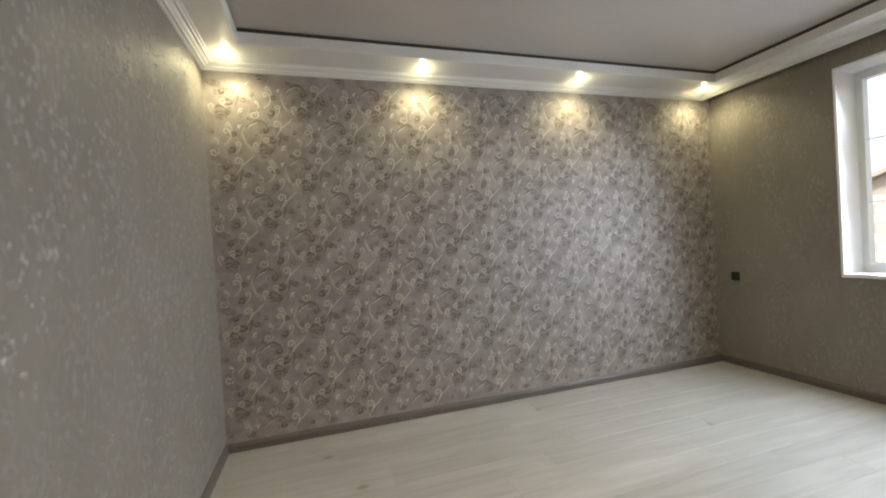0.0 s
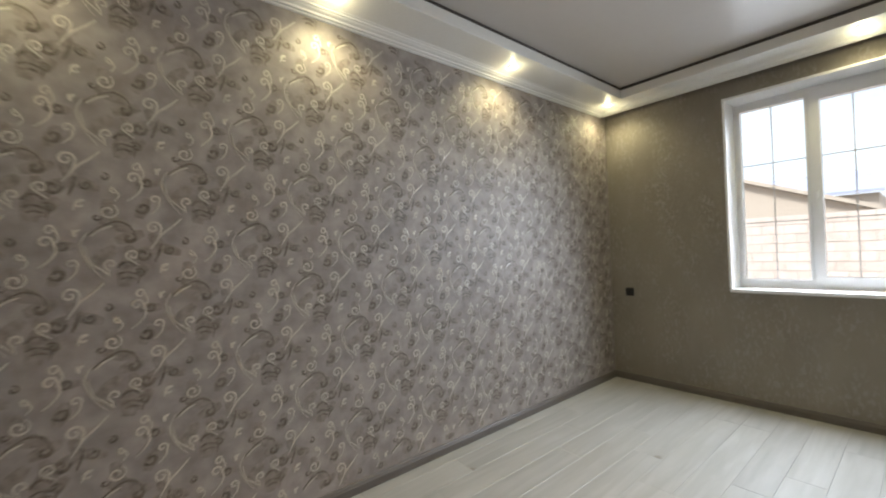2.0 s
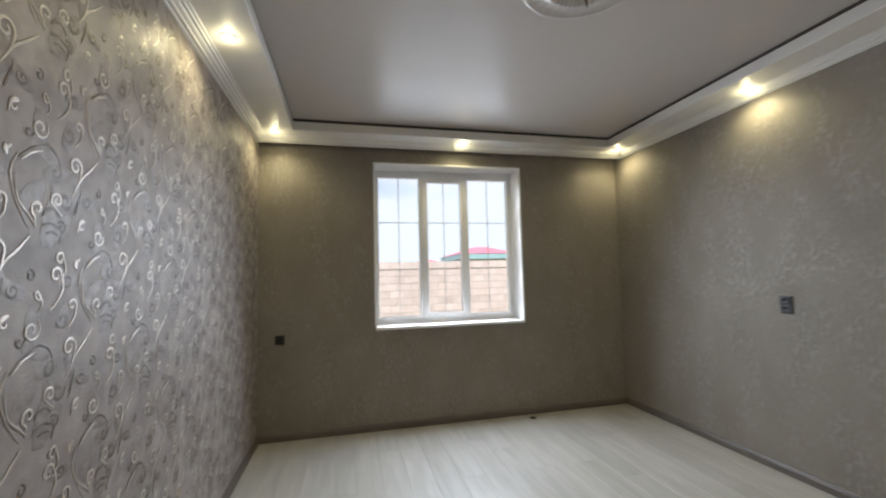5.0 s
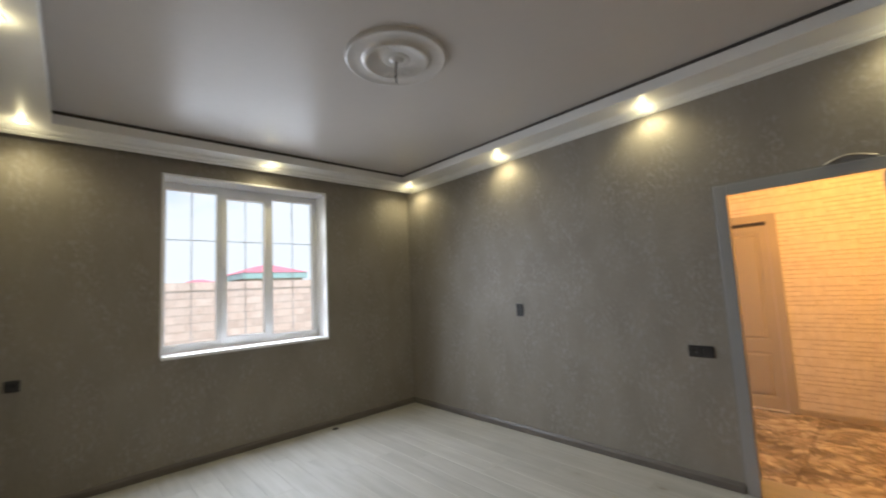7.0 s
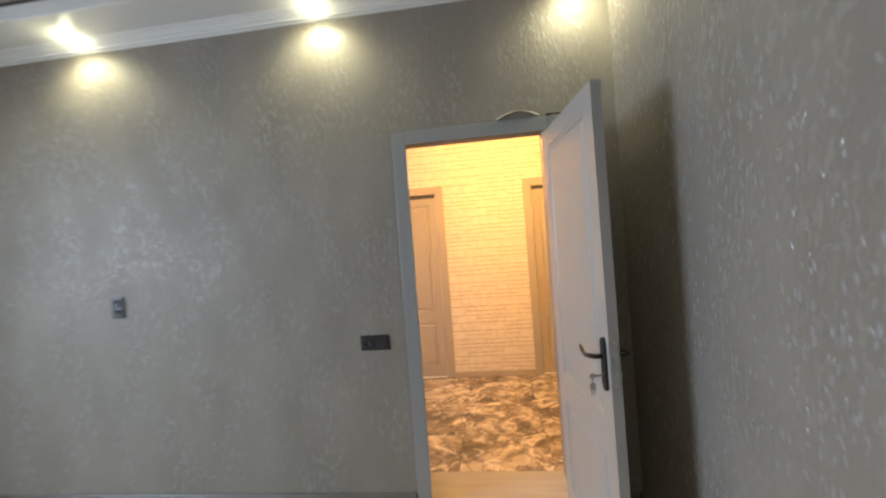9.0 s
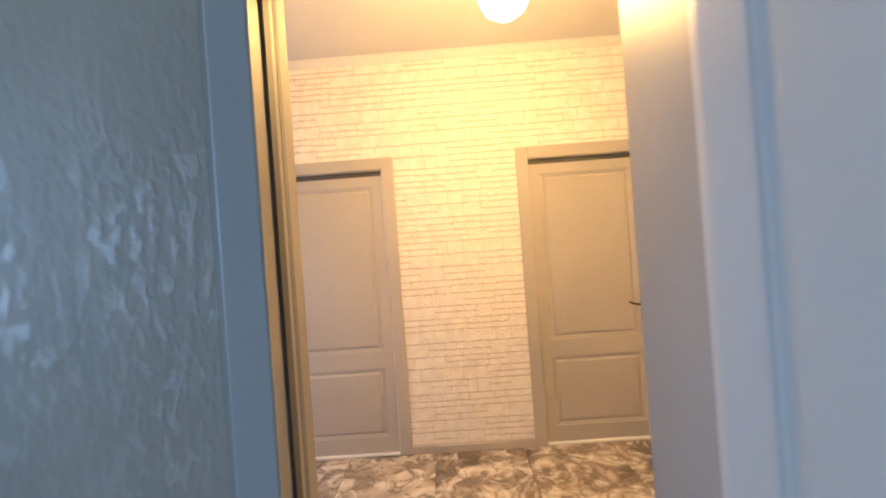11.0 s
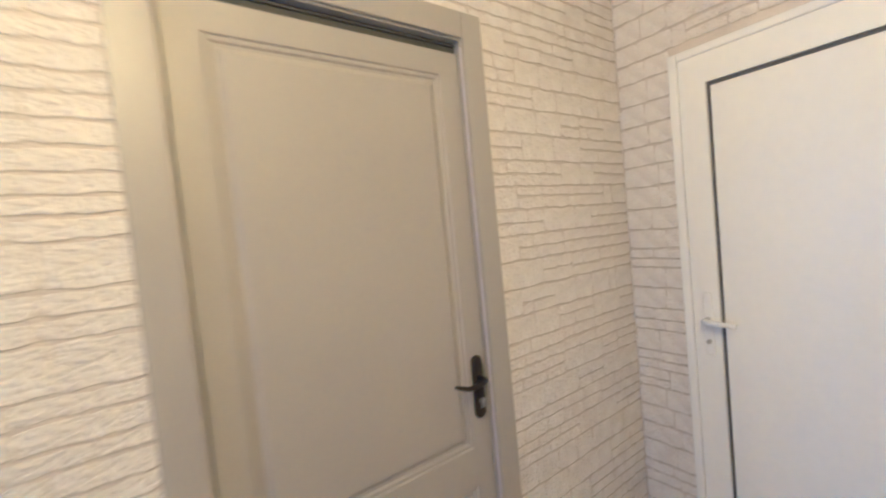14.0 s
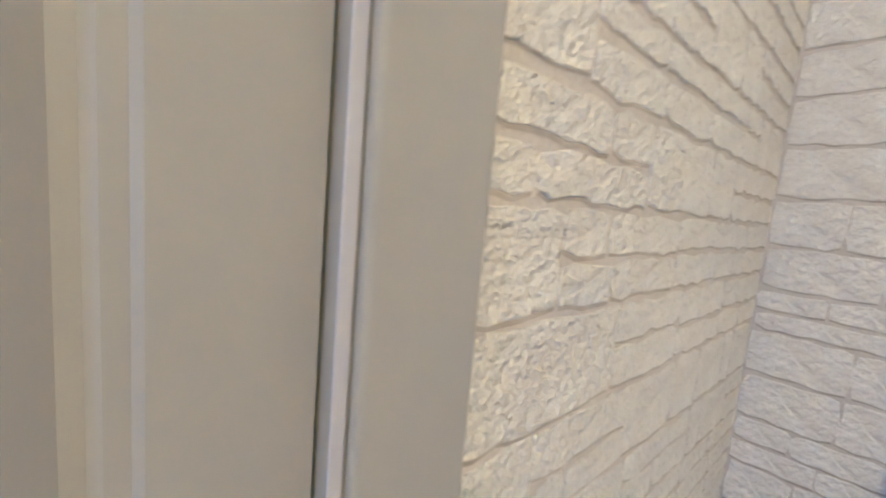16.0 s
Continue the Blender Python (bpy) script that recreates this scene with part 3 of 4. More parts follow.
def architrave(parent, w, h, y, side, wide=0.072, thick=0.010, mat=M_DOOR):
    """Three flat boards with eased edges round an opening 0..w, 0..h."""
    a, b = (y, y + thick) if side > 0 else (y - thick, y)
    for box_ in ((-wide, 0.004, a, b, 0.001, h + wide), (w - 0.004, w + wide, a, b, 0.001, h + wide), (0.004, w - 0.004, a, b, h - 0.004, h + wide)):
        part("architrave", boxes(box_, bevel=0.004), mat, parent)


def jambs(parent, w, h, y0, y1, stop0, stop1, out=0.02, proud=0.014):
    """The frame's lining from y0 to y1 with a stop between stop0 and stop1, and a dark seal on it."""
    k = 0.010
    for box_ in ((-out, k, y0, y1, 0.001, h), (w - k, w + out, y0, y1, 0.001, h), (-out, w + out, y0, y1, h, h + out), (k, w - k, y0, y1, h - k, h)):
        part("jamb", boxes(box_), M_DOOR, parent)
    for box_ in ((k, k + proud, stop0, stop1, 0.002, h - k), (w - k - proud, w - k, stop0, stop1, 0.002, h - k), (k + proud, w - k - proud, stop0, stop1, h - k - proud, h - k)):
        part("stop", boxes(box_, bevel=0.002), M_DOOR, parent)


def hall_door(a, b, handle):
    w = b - a
    door = base("door", pose(a, HY, 0), "closed grey panelled door with black lever handle", "door", "hall doors", "structure")
    door.name = "door_" + ("2" if handle == "low" else "3")
    architrave(door, w, DOOR_H, 0.002, 1, 0.077)
    jambs(door, w, DOOR_H, -0.20, 0.001, -0.075, -0.054)
    part("seal", boxes((0.0105, w - 0.0105, -0.050, -0.026, 1.955, DOOR_H - 0.0105), (0.0105, w - 0.0105, -0.026, -0.020, DOOR_H - 0.022, DOOR_H - 0.016)), M_SEAL_AND_SHADE, door, "dark seal strip over the leaf")
    # added lilac strip: daylight caught by the jamb's west edge, put in as colour
    part("daylit_edge", boxes((0.0045, 0.0130, 0.001, 0.0035, 0.003, DOOR_H - 0.03), bevel=0.0008), M_DAYLIT_EDGE, door, "pale lilac strip painting daylight on the frame's edge")
    m = 0.0135
    leaf = part("leaf", leaf_mesh(w - 2 * m, 1.946, 0.038, [(0.071, w - 2 * m - 0.071, 0.712, 1.876), (0.071, w - 2 * m - 0.071, 0.110, 0.590)]), M_DOOR, door, "grey door leaf with two moulded panels")
    leaf.location = (m, -0.014, 0.018)
    hx = 0.036 if handle == "low" else w - 2 * m - 0.036
    handle_set(leaf, hx, 0.932, 1, 1 if handle == "low" else -1)
    part("threshold", boxes((0.011, w - 0.011, -0.06, 0.004, 0.001, 0.016), bevel=0.003), M_PVC, door, "pale threshold strip")
    return door


for spec in HALL_DOORS:
    hall_door(*spec)

w1 = DOOR_X1 - DOOR_X0
door_1 = base("door_1", pose(DOOR_X0, 0, 0), "open grey panelled bedroom door with keys in the lock", "door", kind="structure")
architrave(door_1, w1, DOOR_H, 0.0, 1, mat=M_TRIM)
part("jamb", boxes((-REV + 0.001, 0.010, -0.055, 0.001, 0.001, DOOR_H)), M_DOOR, door_1)
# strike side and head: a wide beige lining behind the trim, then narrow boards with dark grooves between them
# the grooves' near-black and blue-grey colours paint in the shade of the recess
for deep, y0, y1, mat, name, label in ((0.025, -0.190, 0.0005, M_REVEAL, "lining_board", "wide beige lining board"), (0.033, -0.222, -0.190, M_SEAL_AND_SHADE, "reveal_groove", "groove between the reveal boards, its shade painted dark"),
                                       (0.031, -0.247, -0.222, M_REVEAL, "reveal_board", "narrow beige reveal board"), (0.032, -0.268, -0.247, M_GROOVE_SHADE, "reveal_groove", "groove between the reveal boards, its shade painted dark"),
                                       (0.031, -WT - 0.001, -0.268, M_REVEAL, "reveal_board", "pale beige reveal board")):
    for box_ in ((w1 + REV - deep, w1 + REV - 0.0005, y0, y1, 0.001, DOOR_H + REV - 0.0005), (0.011, w1 + REV - deep, y0, y1, DOOR_H + REV - deep, DOOR_H + REV - 0.0005)):
        part(name, boxes(box_), mat, door_1, label)
part("reveal_board", boxes((-REV, 0.009, -WT - 0.001, -0.0555, 0.001, DOOR_H + REV)), M_REVEAL, door_1, "pale beige reveal board")
part("seal", boxes((w1 + 0.056, w1 + 0.0605, -0.050, -0.044, 0.002, DOOR_H + 0.054), (0.012, w1 + 0.055, -0.050, -0.044, DOOR_H + 0.056, DOOR_H + 0.0605)), M_SEAL_AND_SHADE, door_1, "dark rubber seal in the rebate")
part("strike_plate", boxes((w1 + 0.0585, w1 + 0.0615, -0.035, -0.010, 0.93, 1.06)), M_BLACK, door_1, "dark strike plate")
LW = 0.70
leaf_1 = part("leaf", leaf_mesh(LW, 1.968, 0.038, [(0.092, LW - 0.092, 0.725, 1.885), (0.092, LW - 0.092, 0.12, 0.585)]), M_DOOR, door_1, "grey leaf standing open into the room")
leaf_1.matrix_parent_inverse = Matrix.Identity(4)
leaf_1.matrix_basis = pose(0.004, 0.012, 0.016, 0, 0, 96.5)
handle_set(leaf_1, LW - 0.045, 0.965, -1, -1, keys=True)
handle_set(leaf_1, LW - 0.045, 0.965, 1, -1)
part("latch_plate", boxes((LW, LW + 0.0015, -0.030, -0.008, 0.86, 1.03), (LW, LW + 0.008, -0.025, -0.013, 0.95, 0.97)), M_STEEL, leaf_1, "steel latch plate on the leaf edge")
for hz in (0.22, 1.75):
    part("hinge", boxes((-0.012, -0.001, -0.006, 0.006, hz, hz + 0.1), bevel=0.002), M_STEEL, leaf_1)


# entrance door of white plastic at the hall's end
ent = base("door_4", pose(HX0, ENT_Y0, 0), "closed white plastic entrance door with white lever handle", "door", kind="structure")
ew = ENT_Y1 - ENT_Y0
part("door_frame", slab_with_holes("x", -0.06, 0.012, 0.004, ew - 0.004, 0.002, ENT_H - 0.002, [(0.045, ew - 0.045, 0.03, ENT_H - 0.050)]), M_PVC, ent)
for box_ in ((0.0, 0.020, -0.032, 0.002, 0.002, ENT_H + 0.028), (0.0, 0.020, ew - 0.002, ew + 0.032, 0.002, ENT_H + 0.028), (0.0, 0.020, 0.002, ew - 0.002, ENT_H - 0.004, ENT_H + 0.028)):
    part("cover_strip", boxes(box_, bevel=0.006), M_PVC, ent)
eleaf = part("leaf", slab_with_holes("x", -0.05, 0.020, 0.041, ew - 0.041, 0.025, ENT_H - 0.046, [(0.098, ew - 0.098, 0.14, ENT_H - 0.112)]), M_PVC, ent, "white plastic leaf frame")
part("gasket", slab_with_holes("x", -0.012, 0.008, 0.0985, ew - 0.0985, 0.1405, ENT_H - 0.1125, [(0.107, ew - 0.107, 0.149, ENT_H - 0.124)]), M_GASKET, eleaf, "dark grey gasket round the panel")
part("panel", boxes((-0.02, 0.0045, 0.1075, ew - 0.1075, 0.1495, ENT_H - 0.1245)), M_PVC, eleaf, "smooth white filling panel")
eplate = part("handle_plate", boxes((0.020, 0.032, 0.046, 0.076, 0.852, 1.092), bevel=0.005), M_PVC, eleaf, "white handle plate")
part("lever", tube([(0.03, 0.061, 0.99), (0.066, 0.061, 0.99), (0.076, 0.068, 0.99), (0.078, 0.085, 0.989), (0.078, 0.165, 0.984)], [0.010, 0.010, 0.0105, 0.010, 0.009], 12), M_PVC, eplate, "white lever", smooth=True)
bm = bmesh.new()
bmesh.ops.create_cone(bm, cap_ends=True, segments=20, radius1=0.009, radius2=0.008, depth=0.012, matrix=Matrix.Translation((0.037, 0.061, 0.905)) @ Matrix.Rotation(radians(90), 4, "Y"))
part("lock_cylinder", bm, M_STEEL, eplate)


# ---------------------------------------------------------------- window
win = base("window_1", pose(WIN_X, WIN_Y0, WIN_Z0), "white plastic three-part window with glazing bars", "window", kind="structure")
ww, wh = WIN_Y1 - WIN_Y0, WIN_Z1 - WIN_Z0
P1, P2, P3 = (0.055, 0.525), (0.61, 0.985), (1.075, 1.515)     # panes across, from the south
G0, G1 = 0.072, wh - 0.078
F0, F1 = P2[0] - 0.012, P2[1] + 0.012
part("window_frame", slab_with_holes("x", 0.0, 0.065, 0.002, ww - 0.002, 0.002, wh - 0.002, [(*P1, G0, G1), (P2[0] - 0.035, P2[1] + 0.035, 0.075, G1), (*P3, G0, G1)]), M_PVC, win)
part("glazing_bead", slab_with_holes("x", -0.006, -0.0005, P1[0] - 0.018, P1[1] + 0.018, G0 - 0.018, G1 + 0.018, [(P1[0] + 0.002, P1[1] - 0.002, G0 + 0.002, G1 - 0.002)]), M_PVC, win)
part("glazing_bead", slab_with_holes("x", -0.006, -0.0005, P3[0] - 0.018, P3[1] + 0.018, G0 - 0.018, G1 + 0.018, [(P3[0] + 0.002, P3[1] - 0.002, G0 + 0.002, G1 - 0.002)]), M_PVC, win)
sash = part("sash", slab_with_holes("x", -0.018, 0.05, P2[0] - 0.062, P2[1] + 0.062, 0.040, wh - 0.045, [(P2[0], P2[1], 0.100, wh - 0.122)]), M_PVC, win, "white opening sash in the middle")
for y0, y1, z0, z1 in ((*P1, G0, G1), (P2[0], P2[1], 0.10, wh - 0.122), (*P3, G0, G1)):
    holder = sash if y0 == P2[0] else win
    pane = part("pane", boxes((0.026, 0.030, y0 - 0.004, y1 + 0.004, z0 - 0.004, z1 + 0.004)), M_GLASS, holder, "clear window glass")
    pane.visible_shadow = False
    c = (y0 + y1) / 2
    part("glazing_bar", boxes((0.0215, 0.0255, c - 0.004, c + 0.004, z0, z1)), M_BAR, holder)
    for z in (0.566, 1.073):
        part("glazing_bar", boxes((0.0205, 0.0245, y0, c - 0.004, z - 0.004, z + 0.004), (0.0205, 0.0245, c + 0.004, y1, z - 0.004, z + 0.004)), M_BAR, holder)
hplate = part("handle", boxes((-0.030, -0.018, P2[1] + 0.018, P2[1] + 0.046, 0.735, 0.805), bevel=0.004), M_PVC, sash, "white window handle")
part("lever", tube([(-0.028, P2[1] + 0.032, 0.775), (-0.050, P2[1] + 0.032, 0.775), (-0.054, P2[1] + 0.032, 0.765), (-0.054, P2[1] + 0.032, 0.66)], [0.008, 0.008, 0.009, 0.008], 10), M_PVC, hplate)
for z in (0.18, 1.30):
    part("hinge", boxes((-0.028, -0.018, P2[0] - 0.068, P2[0] - 0.050, z, z + 0.07), bevel=0.003), M_PVC, sash)
part("window_sill", boxes((-0.262, 0.0, -0.004, ww + 0.004, -0.029, 0.0), bevel=0.004), M_PVC, win, "white plastic sill")
for box_ in ((-0.24 - 0.002, -0.002, 0.0, 0.008, 0.0, wh), (-0.242, -0.002, ww - 0.008, ww, 0.0, wh), (-0.242, -0.002, 0.008, ww - 0.008, wh - 0.008, wh)):
    part("reveal_panel", boxes(box_), M_PVC, win, "white plastic reveal lining")
for box_ in ((-0.246, -0.2405, -0.012, 0.008, 0.002, wh + 0.012), (-0.246, -0.2405, ww - 0.008, ww + 0.012, 0.002, wh + 0.012), (-0.246, -0.2405, 0.008, ww - 0.008, wh - 0.008, wh + 0.012)):
    part("corner_strip", boxes(box_, bevel=0.002), M_PVC, win)


# ---------------------------------------------------------------- bedroom fittings
def spotlight(m):
    light = base("ceiling_spotlight", m, "lit recessed spotlight with white ring in the ceiling band", "spotlight", "ceiling spotlights")
    part("ring", lathe([(0.030, 0.0), (0.043, 0.0), (0.044, -0.003), (0.040, -0.006), (0.033, -0.007), (0.030, -0.003), (0.030, 0.0)], 32), M_WHITE, light, smooth=True)
    bulb = part("bulb", lathe([(0.0, -0.006), (0.012, -0.0058), (0.022, -0.004), (0.0255, -0.001), (0.0255, 0.0)], 24), M_BULB, light, "glowing warm lamp glass", smooth=True)
    bulb.visible_shadow = False
    return light


first = spotlight(pose(*SPOTS[0], SOFFIT - 0.0005))
for sx, sy in SPOTS[1:]:
    copy_thing(first, pose(sx, sy, SOFFIT - 0.0005))

# ceiling rose: stepped rings with a gadrooned dish
rose_profile = [(0.0, -0.022), (0.018, -0.024), (0.030, -0.020), (0.036, -0.012), (0.055, -0.010), (0.070, -0.013), (0.085, -0.008), (0.098, -0.010), (0.150, -0.024), (0.178, -0.034), (0.190, -0.036),
                (0.200, -0.030), (0.208, -0.018), (0.222, -0.015), (0.262, -0.016), (0.290, -0.019), (0.300, -0.022), (0.310, -0.019), (0.316, -0.008), (0.318, 0.0)]
rose = base("ceiling_rose", pose(2.35, 1.90, CEIL - 0.0005), "round white plaster ceiling rose with fluted rings", "ceiling rose")
part("boss", lathe(rose_profile[:7], 64), M_ROSE, rose, smooth=True)
part("dish", lathe(rose_profile[6:12], 176, lambda i, a: (0.007 * abs(math.sin(a * 22)) if 2 <= i <= 3 else 0.003 * abs(math.sin(a * 22)) if i == 4 else 0)), M_ROSE, rose, "fluted dish", smooth=True)
part("rim", lathe(rose_profile[11:], 128, lambda i, a: (0.002 * abs(math.sin(a * 16)) if 2 <= i <= 4 else 0)), M_ROSE, rose, smooth=True)
cable = base("cable", pose(2.35, 1.90, CEIL - 0.024), "short dark cable hanging from the ceiling rose", "cable")
part("sheath", tube([(0, 0, 0.004), (0.004, 0.002, -0.03), (0.006, 0.006, -0.07), (0.002, 0.010, -0.10), (-0.008, 0.012, -0.135)], [0.0045] * 5, 8), M_SLOT, cable, smooth=True)
part("wire_end", tube([(-0.008, 0.012, -0.134), (-0.013, 0.011, -0.152)], [0.003, 0.0025], 6), M_SOCKET, cable)


def socket(m, label, wide=1, upright=False, group="wall sockets"):
    """A wall plate in the x-z plane looking to +y; wide gangs side by side or above one another, the first a round socket."""
    w, h = (0.084, 0.062 + 0.064 * (wide - 1)) if upright else (0.084 + 0.080 * (wide - 1), 0.084)
    if wide == 1:
        w, h = 0.082, 0.082
    ob = base("wall_socket" if wide == 1 or upright else "switch_and_socket", m, label, "socket", group)
    part("frame", boxes((-w / 2, w / 2, 0.0005, 0.009, -h / 2, h / 2), bevel=0.003), M_SOCKET, ob)
    for g in range(wide):
        cx, czz = (0, (g - (wide - 1) / 2) * 0.060) if upright else ((g - (wide - 1) / 2) * 0.080, 0)
        s2 = 0.026 if upright else 0.031
        insert = part("insert", boxes((cx - s2, cx + s2, 0.0095, 0.0125, czz - s2, czz + s2), bevel=0.0015), M_SOCKET2, ob, "graphite insert")
        if g == wide - 1 or upright:
            bm = lathe([(0.0, 0.0), (0.016, 0.0), (0.0185, 0.003), (0.020, 0.003), (0.0205, 0.0)], 28)
            cup = part("cup", bm, M_SOCKET, insert, "round socket cup", smooth=True)
            cup.matrix_basis = Matrix.Translation((cx, 0.0128, czz)) @ Matrix.Rotation(radians(-90), 4, "X")
    return ob


socket(pose(RX, 3.66, 0.915, 0, 0, 90), "square black wall socket near the corner", 1)
socket(pose(2.967, 0, 1.205), "tall black double outlet on the plain wall", 2, True)
socket(pose(1.385, 0, 0.918), "wide black switch and socket beside the door", 2)

cap = base("floor_cap", pose(4.638, 1.205, 0.0005), "small black cap on the floor by the window wall", "cap")
part("disc", lathe([(0.0, 0.012), (0.016, 0.0115), (0.024, 0.008), (0.027, 0.001), (0.027, 0.0)], 24), M_BLACK, cap, smooth=True)
part("rim", lathe([(0.027, 0.004), (0.033, 0.003), (0.035, 0.0), (0.027, 0.0)], 24), M_SLOT, cap, smooth=True)

# loose strip of wallpaper over the bedroom door
bm, strip = bmesh.new(), []
for k in range(13):
    u = k / 12
    lift = 0.028 * math.sin(math.pi * u)
    x, z = 0.62 - 0.23 * u, DOOR_H + 0.077 + 0.032 * math.sin(math.pi * u)
    strip.append([bm.verts.new((x, 0.002 + d, zz)) for d, zz in ((0.0, z + 0.010), (lift, z), (lift + 0.001, z + 0.0006), (0.001, z + 0.011))])
for p, q in zip(strip, strip[1:]):
    for k in range(4):
        bm.faces.new([p[k], p[(k + 1) % 4], q[(k + 1) % 4], q[k]])
bmesh.ops.recalc_face_normals(bm, faces=bm.faces)
part("loose_edge", bm, M_CURL, wall_south, "loose pale wallpaper edge over the door trim")


# ---------------------------------------------------------------- hall fittings
cab = base("manifold_cabinet", pose(2.45, HY, 0), "low white metal wall cabinet with a small lock", "cabinet")
part("body", boxes((-0.222, 0.222, 0.002, 0.012, 0.068, 0.410), bevel=0.003), M_PVC, cab)
cdoor = part("door", boxes((-0.212, 0.212, 0.0125, 0.020, 0.078, 0.400), bevel=0.003), M_PVC, cab, "white sheet-metal door")
bm = bmesh.new()
bmesh.ops.create_cone(bm, cap_ends=True, segments=20, radius1=0.011, radius2=0.010, depth=0.01, matrix=Matrix.Translation((0.034, 0.0235, 0.318)) @ Matrix.Rotation(radians(90), 4, "X"))
part("lock", bm, M_STEEL, cdoor)
part("key", boxes((0.033, 0.035, 0.028, 0.052, 0.312, 0.324), (0.026, 0.042, 0.045, 0.048, 0.272, 0.308), bevel=0.0006), M_BLACK, cdoor, "dark key in the lock")

lampshade = base("pendant_lamp", pose(0.55, -0.80, HCEIL - 0.0005), "lit round pendant lamp under the hall ceiling", "lamp")
part("canopy", lathe([(0.0, -0.025), (0.03, -0.024), (0.045, -0.012), (0.05, 0.0)], 32), M_WHITE, lampshade, smooth=True)
part("cord", tube([(0, 0, -0.02), (0, 0, -0.37)], [0.003, 0.003], 8), M_SOCKET, lampshade)
globe = part("globe", lathe([(0.0, -0.555), (0.04, -0.547), (0.075, -0.52), (0.095, -0.475), (0.097, -0.445), (0.08, -0.395), (0.045, -0.368), (0.012, -0.362)], 40), glowing("warm_globe", (1.0, 0.66, 0.30), 9), lampshade, "glowing warm globe", smooth=True)
globe.visible_shadow = False


# ---------------------------------------------------------------- outside the window
structure(part("ground", boxes((-250, 400, -300, 300, -0.8, -0.45)), M_GROUND), "bare earth ground round the house", "ground")
structure(part("outer_floor_slab", boxes((-8, 6, -8, 8, -0.44, -0.125)), M_MORTAR), "concrete floor slab under the house", "floor")
structure(part("roof_slab", boxes((-2.2, RX + 0.9, -3.4, RY + 0.6, 3.205, 3.4)), M_MORTAR), "concrete roof slab over the rooms", "roof")


def gable_house(name, m, wid, deep, eave, ridge, wall, roof, over, label):
    """A house with gable ends across its width; its front looks to -x."""
    house = base(name, m, label, "house")
    bm = bmesh.new()
    prof = [(-wid / 2, 0), (wid / 2, 0), (wid / 2, eave), (0, ridge), (-wid / 2, eave)]
    front = [bm.verts.new((0, y, z)) for y, z in prof]
    back = [bm.verts.new((deep, y, z)) for y, z in prof]
    bm.faces.new(front)
    bm.faces.new(back)
    for k in range(5):
        bm.faces.new([front[k], front[(k + 1) % 5], back[(k + 1) % 5], back[k]])
    bmesh.ops.recalc_face_normals(bm, faces=bm.faces)
    part("wall", bm, wall, house)
    slope = (ridge - eave) / (wid / 2)
    for sgn in (-1, 1):
        bm = bmesh.new()
        pts = [(0, ridge + 0.02), (sgn * (wid / 2 + over), eave - slope * over + 0.02), (sgn * (wid / 2 + over), eave - slope * over + 0.14), (0, ridge + 0.14)]
        f = [bm.verts.new((-over, y, z)) for y, z in pts]
        b = [bm.verts.new((deep + over, y, z)) for y, z in pts]
        bm.faces.new(f)
        bm.faces.new(b)
        for k in range(4):
            bm.faces.new([f[k], f[(k + 1) % 4], b[(k + 1) % 4], b[k]])
        bmesh.ops.recalc_face_normals(bm, faces=bm.faces)
        part("roof", bm, roof, house)
    return house


gable_house("shed", pose(16.5, 6.0, -0.45), 6.6, 6.0, 2.60, 3.90, M_PLASTER, M_PLASTER, 0.25, "beige rendered shed with a low gable behind the fence")
blue = base("warehouse", pose(26, 9.0, -0.45), "building with a blue-grey pitched roof far behind", "house")
part("wall", boxes((0, 8, -6, 9, 0, 3.7)), M_PLASTER, blue)
bm = bmesh.new()
quad = [(-0.4, -6.2, 3.7), (-0.4, 9.2, 3.7), (3.6, 9.2, 5.0), (3.6, -5.6, 5.0)]
lowv = [bm.verts.new(p) for p in quad]
topv = [bm.verts.new((p[0], p[1], p[2] + 0.15)) for p in quad]
bm.faces.new(lowv)
bm.faces.new(topv)
for k in range(4):
    bm.faces.new([lowv[k], lowv[(k + 1) % 4], topv[(k + 1) % 4], topv[k]])
bmesh.ops.recalc_face_normals(bm, faces=bm.faces)
part("roof", bm, M_BLUEROOF, blue)
def hip_house(x, y, half, eave, top, trim, label):
    """A low house with a hipped red roof, its walls up to `eave`."""
    house = base("neighbour_house", pose(x, y, -0.45), label, "house", "houses with red roofs")
    part("wall", boxes((0, 6, -half + 0.3, half - 0.3, 0, eave)), M_PLASTER, house)
    if trim:
        part("eaves", boxes((-0.25, 6.25, -half + 0.05, half - 0.05, eave + 0.01, eave + 0.41)), M_TEAL, house, "teal eaves board")
        eave += 0.41
    bm = bmesh.new()
    low = [bm.verts.new(p) for p in ((-0.3, -half, eave + 0.01), (6.3, -half, eave + 0.01), (6.3, half, eave + 0.01), (-0.3, half, eave + 0.01))]
    ridge = [bm.verts.new(p) for p in ((1.5, -half * 0.2, top), (4.5, -half * 0.2, top), (4.5, half * 0.2, top), (1.5, half * 0.2, top))]
    bm.faces.new(low)
    bm.faces.new(ridge)
    for k in range(4):
        bm.faces.new([low[k], low[(k + 1) % 4], ridge[(k + 1) % 4], ridge[k]])
    bmesh.ops.recalc_face_normals(bm, faces=bm.faces)
    part("roof", bm, M_REDROOF, house, "red sheet roof")


hip_house(30, -7.35, 2.3, 3.20, 4.24, True, "low house with a red hipped roof and teal eaves")
hip_house(30, -2.9, 1.0, 2.95, 3.28, False, "small low house with a red roof behind the fence")


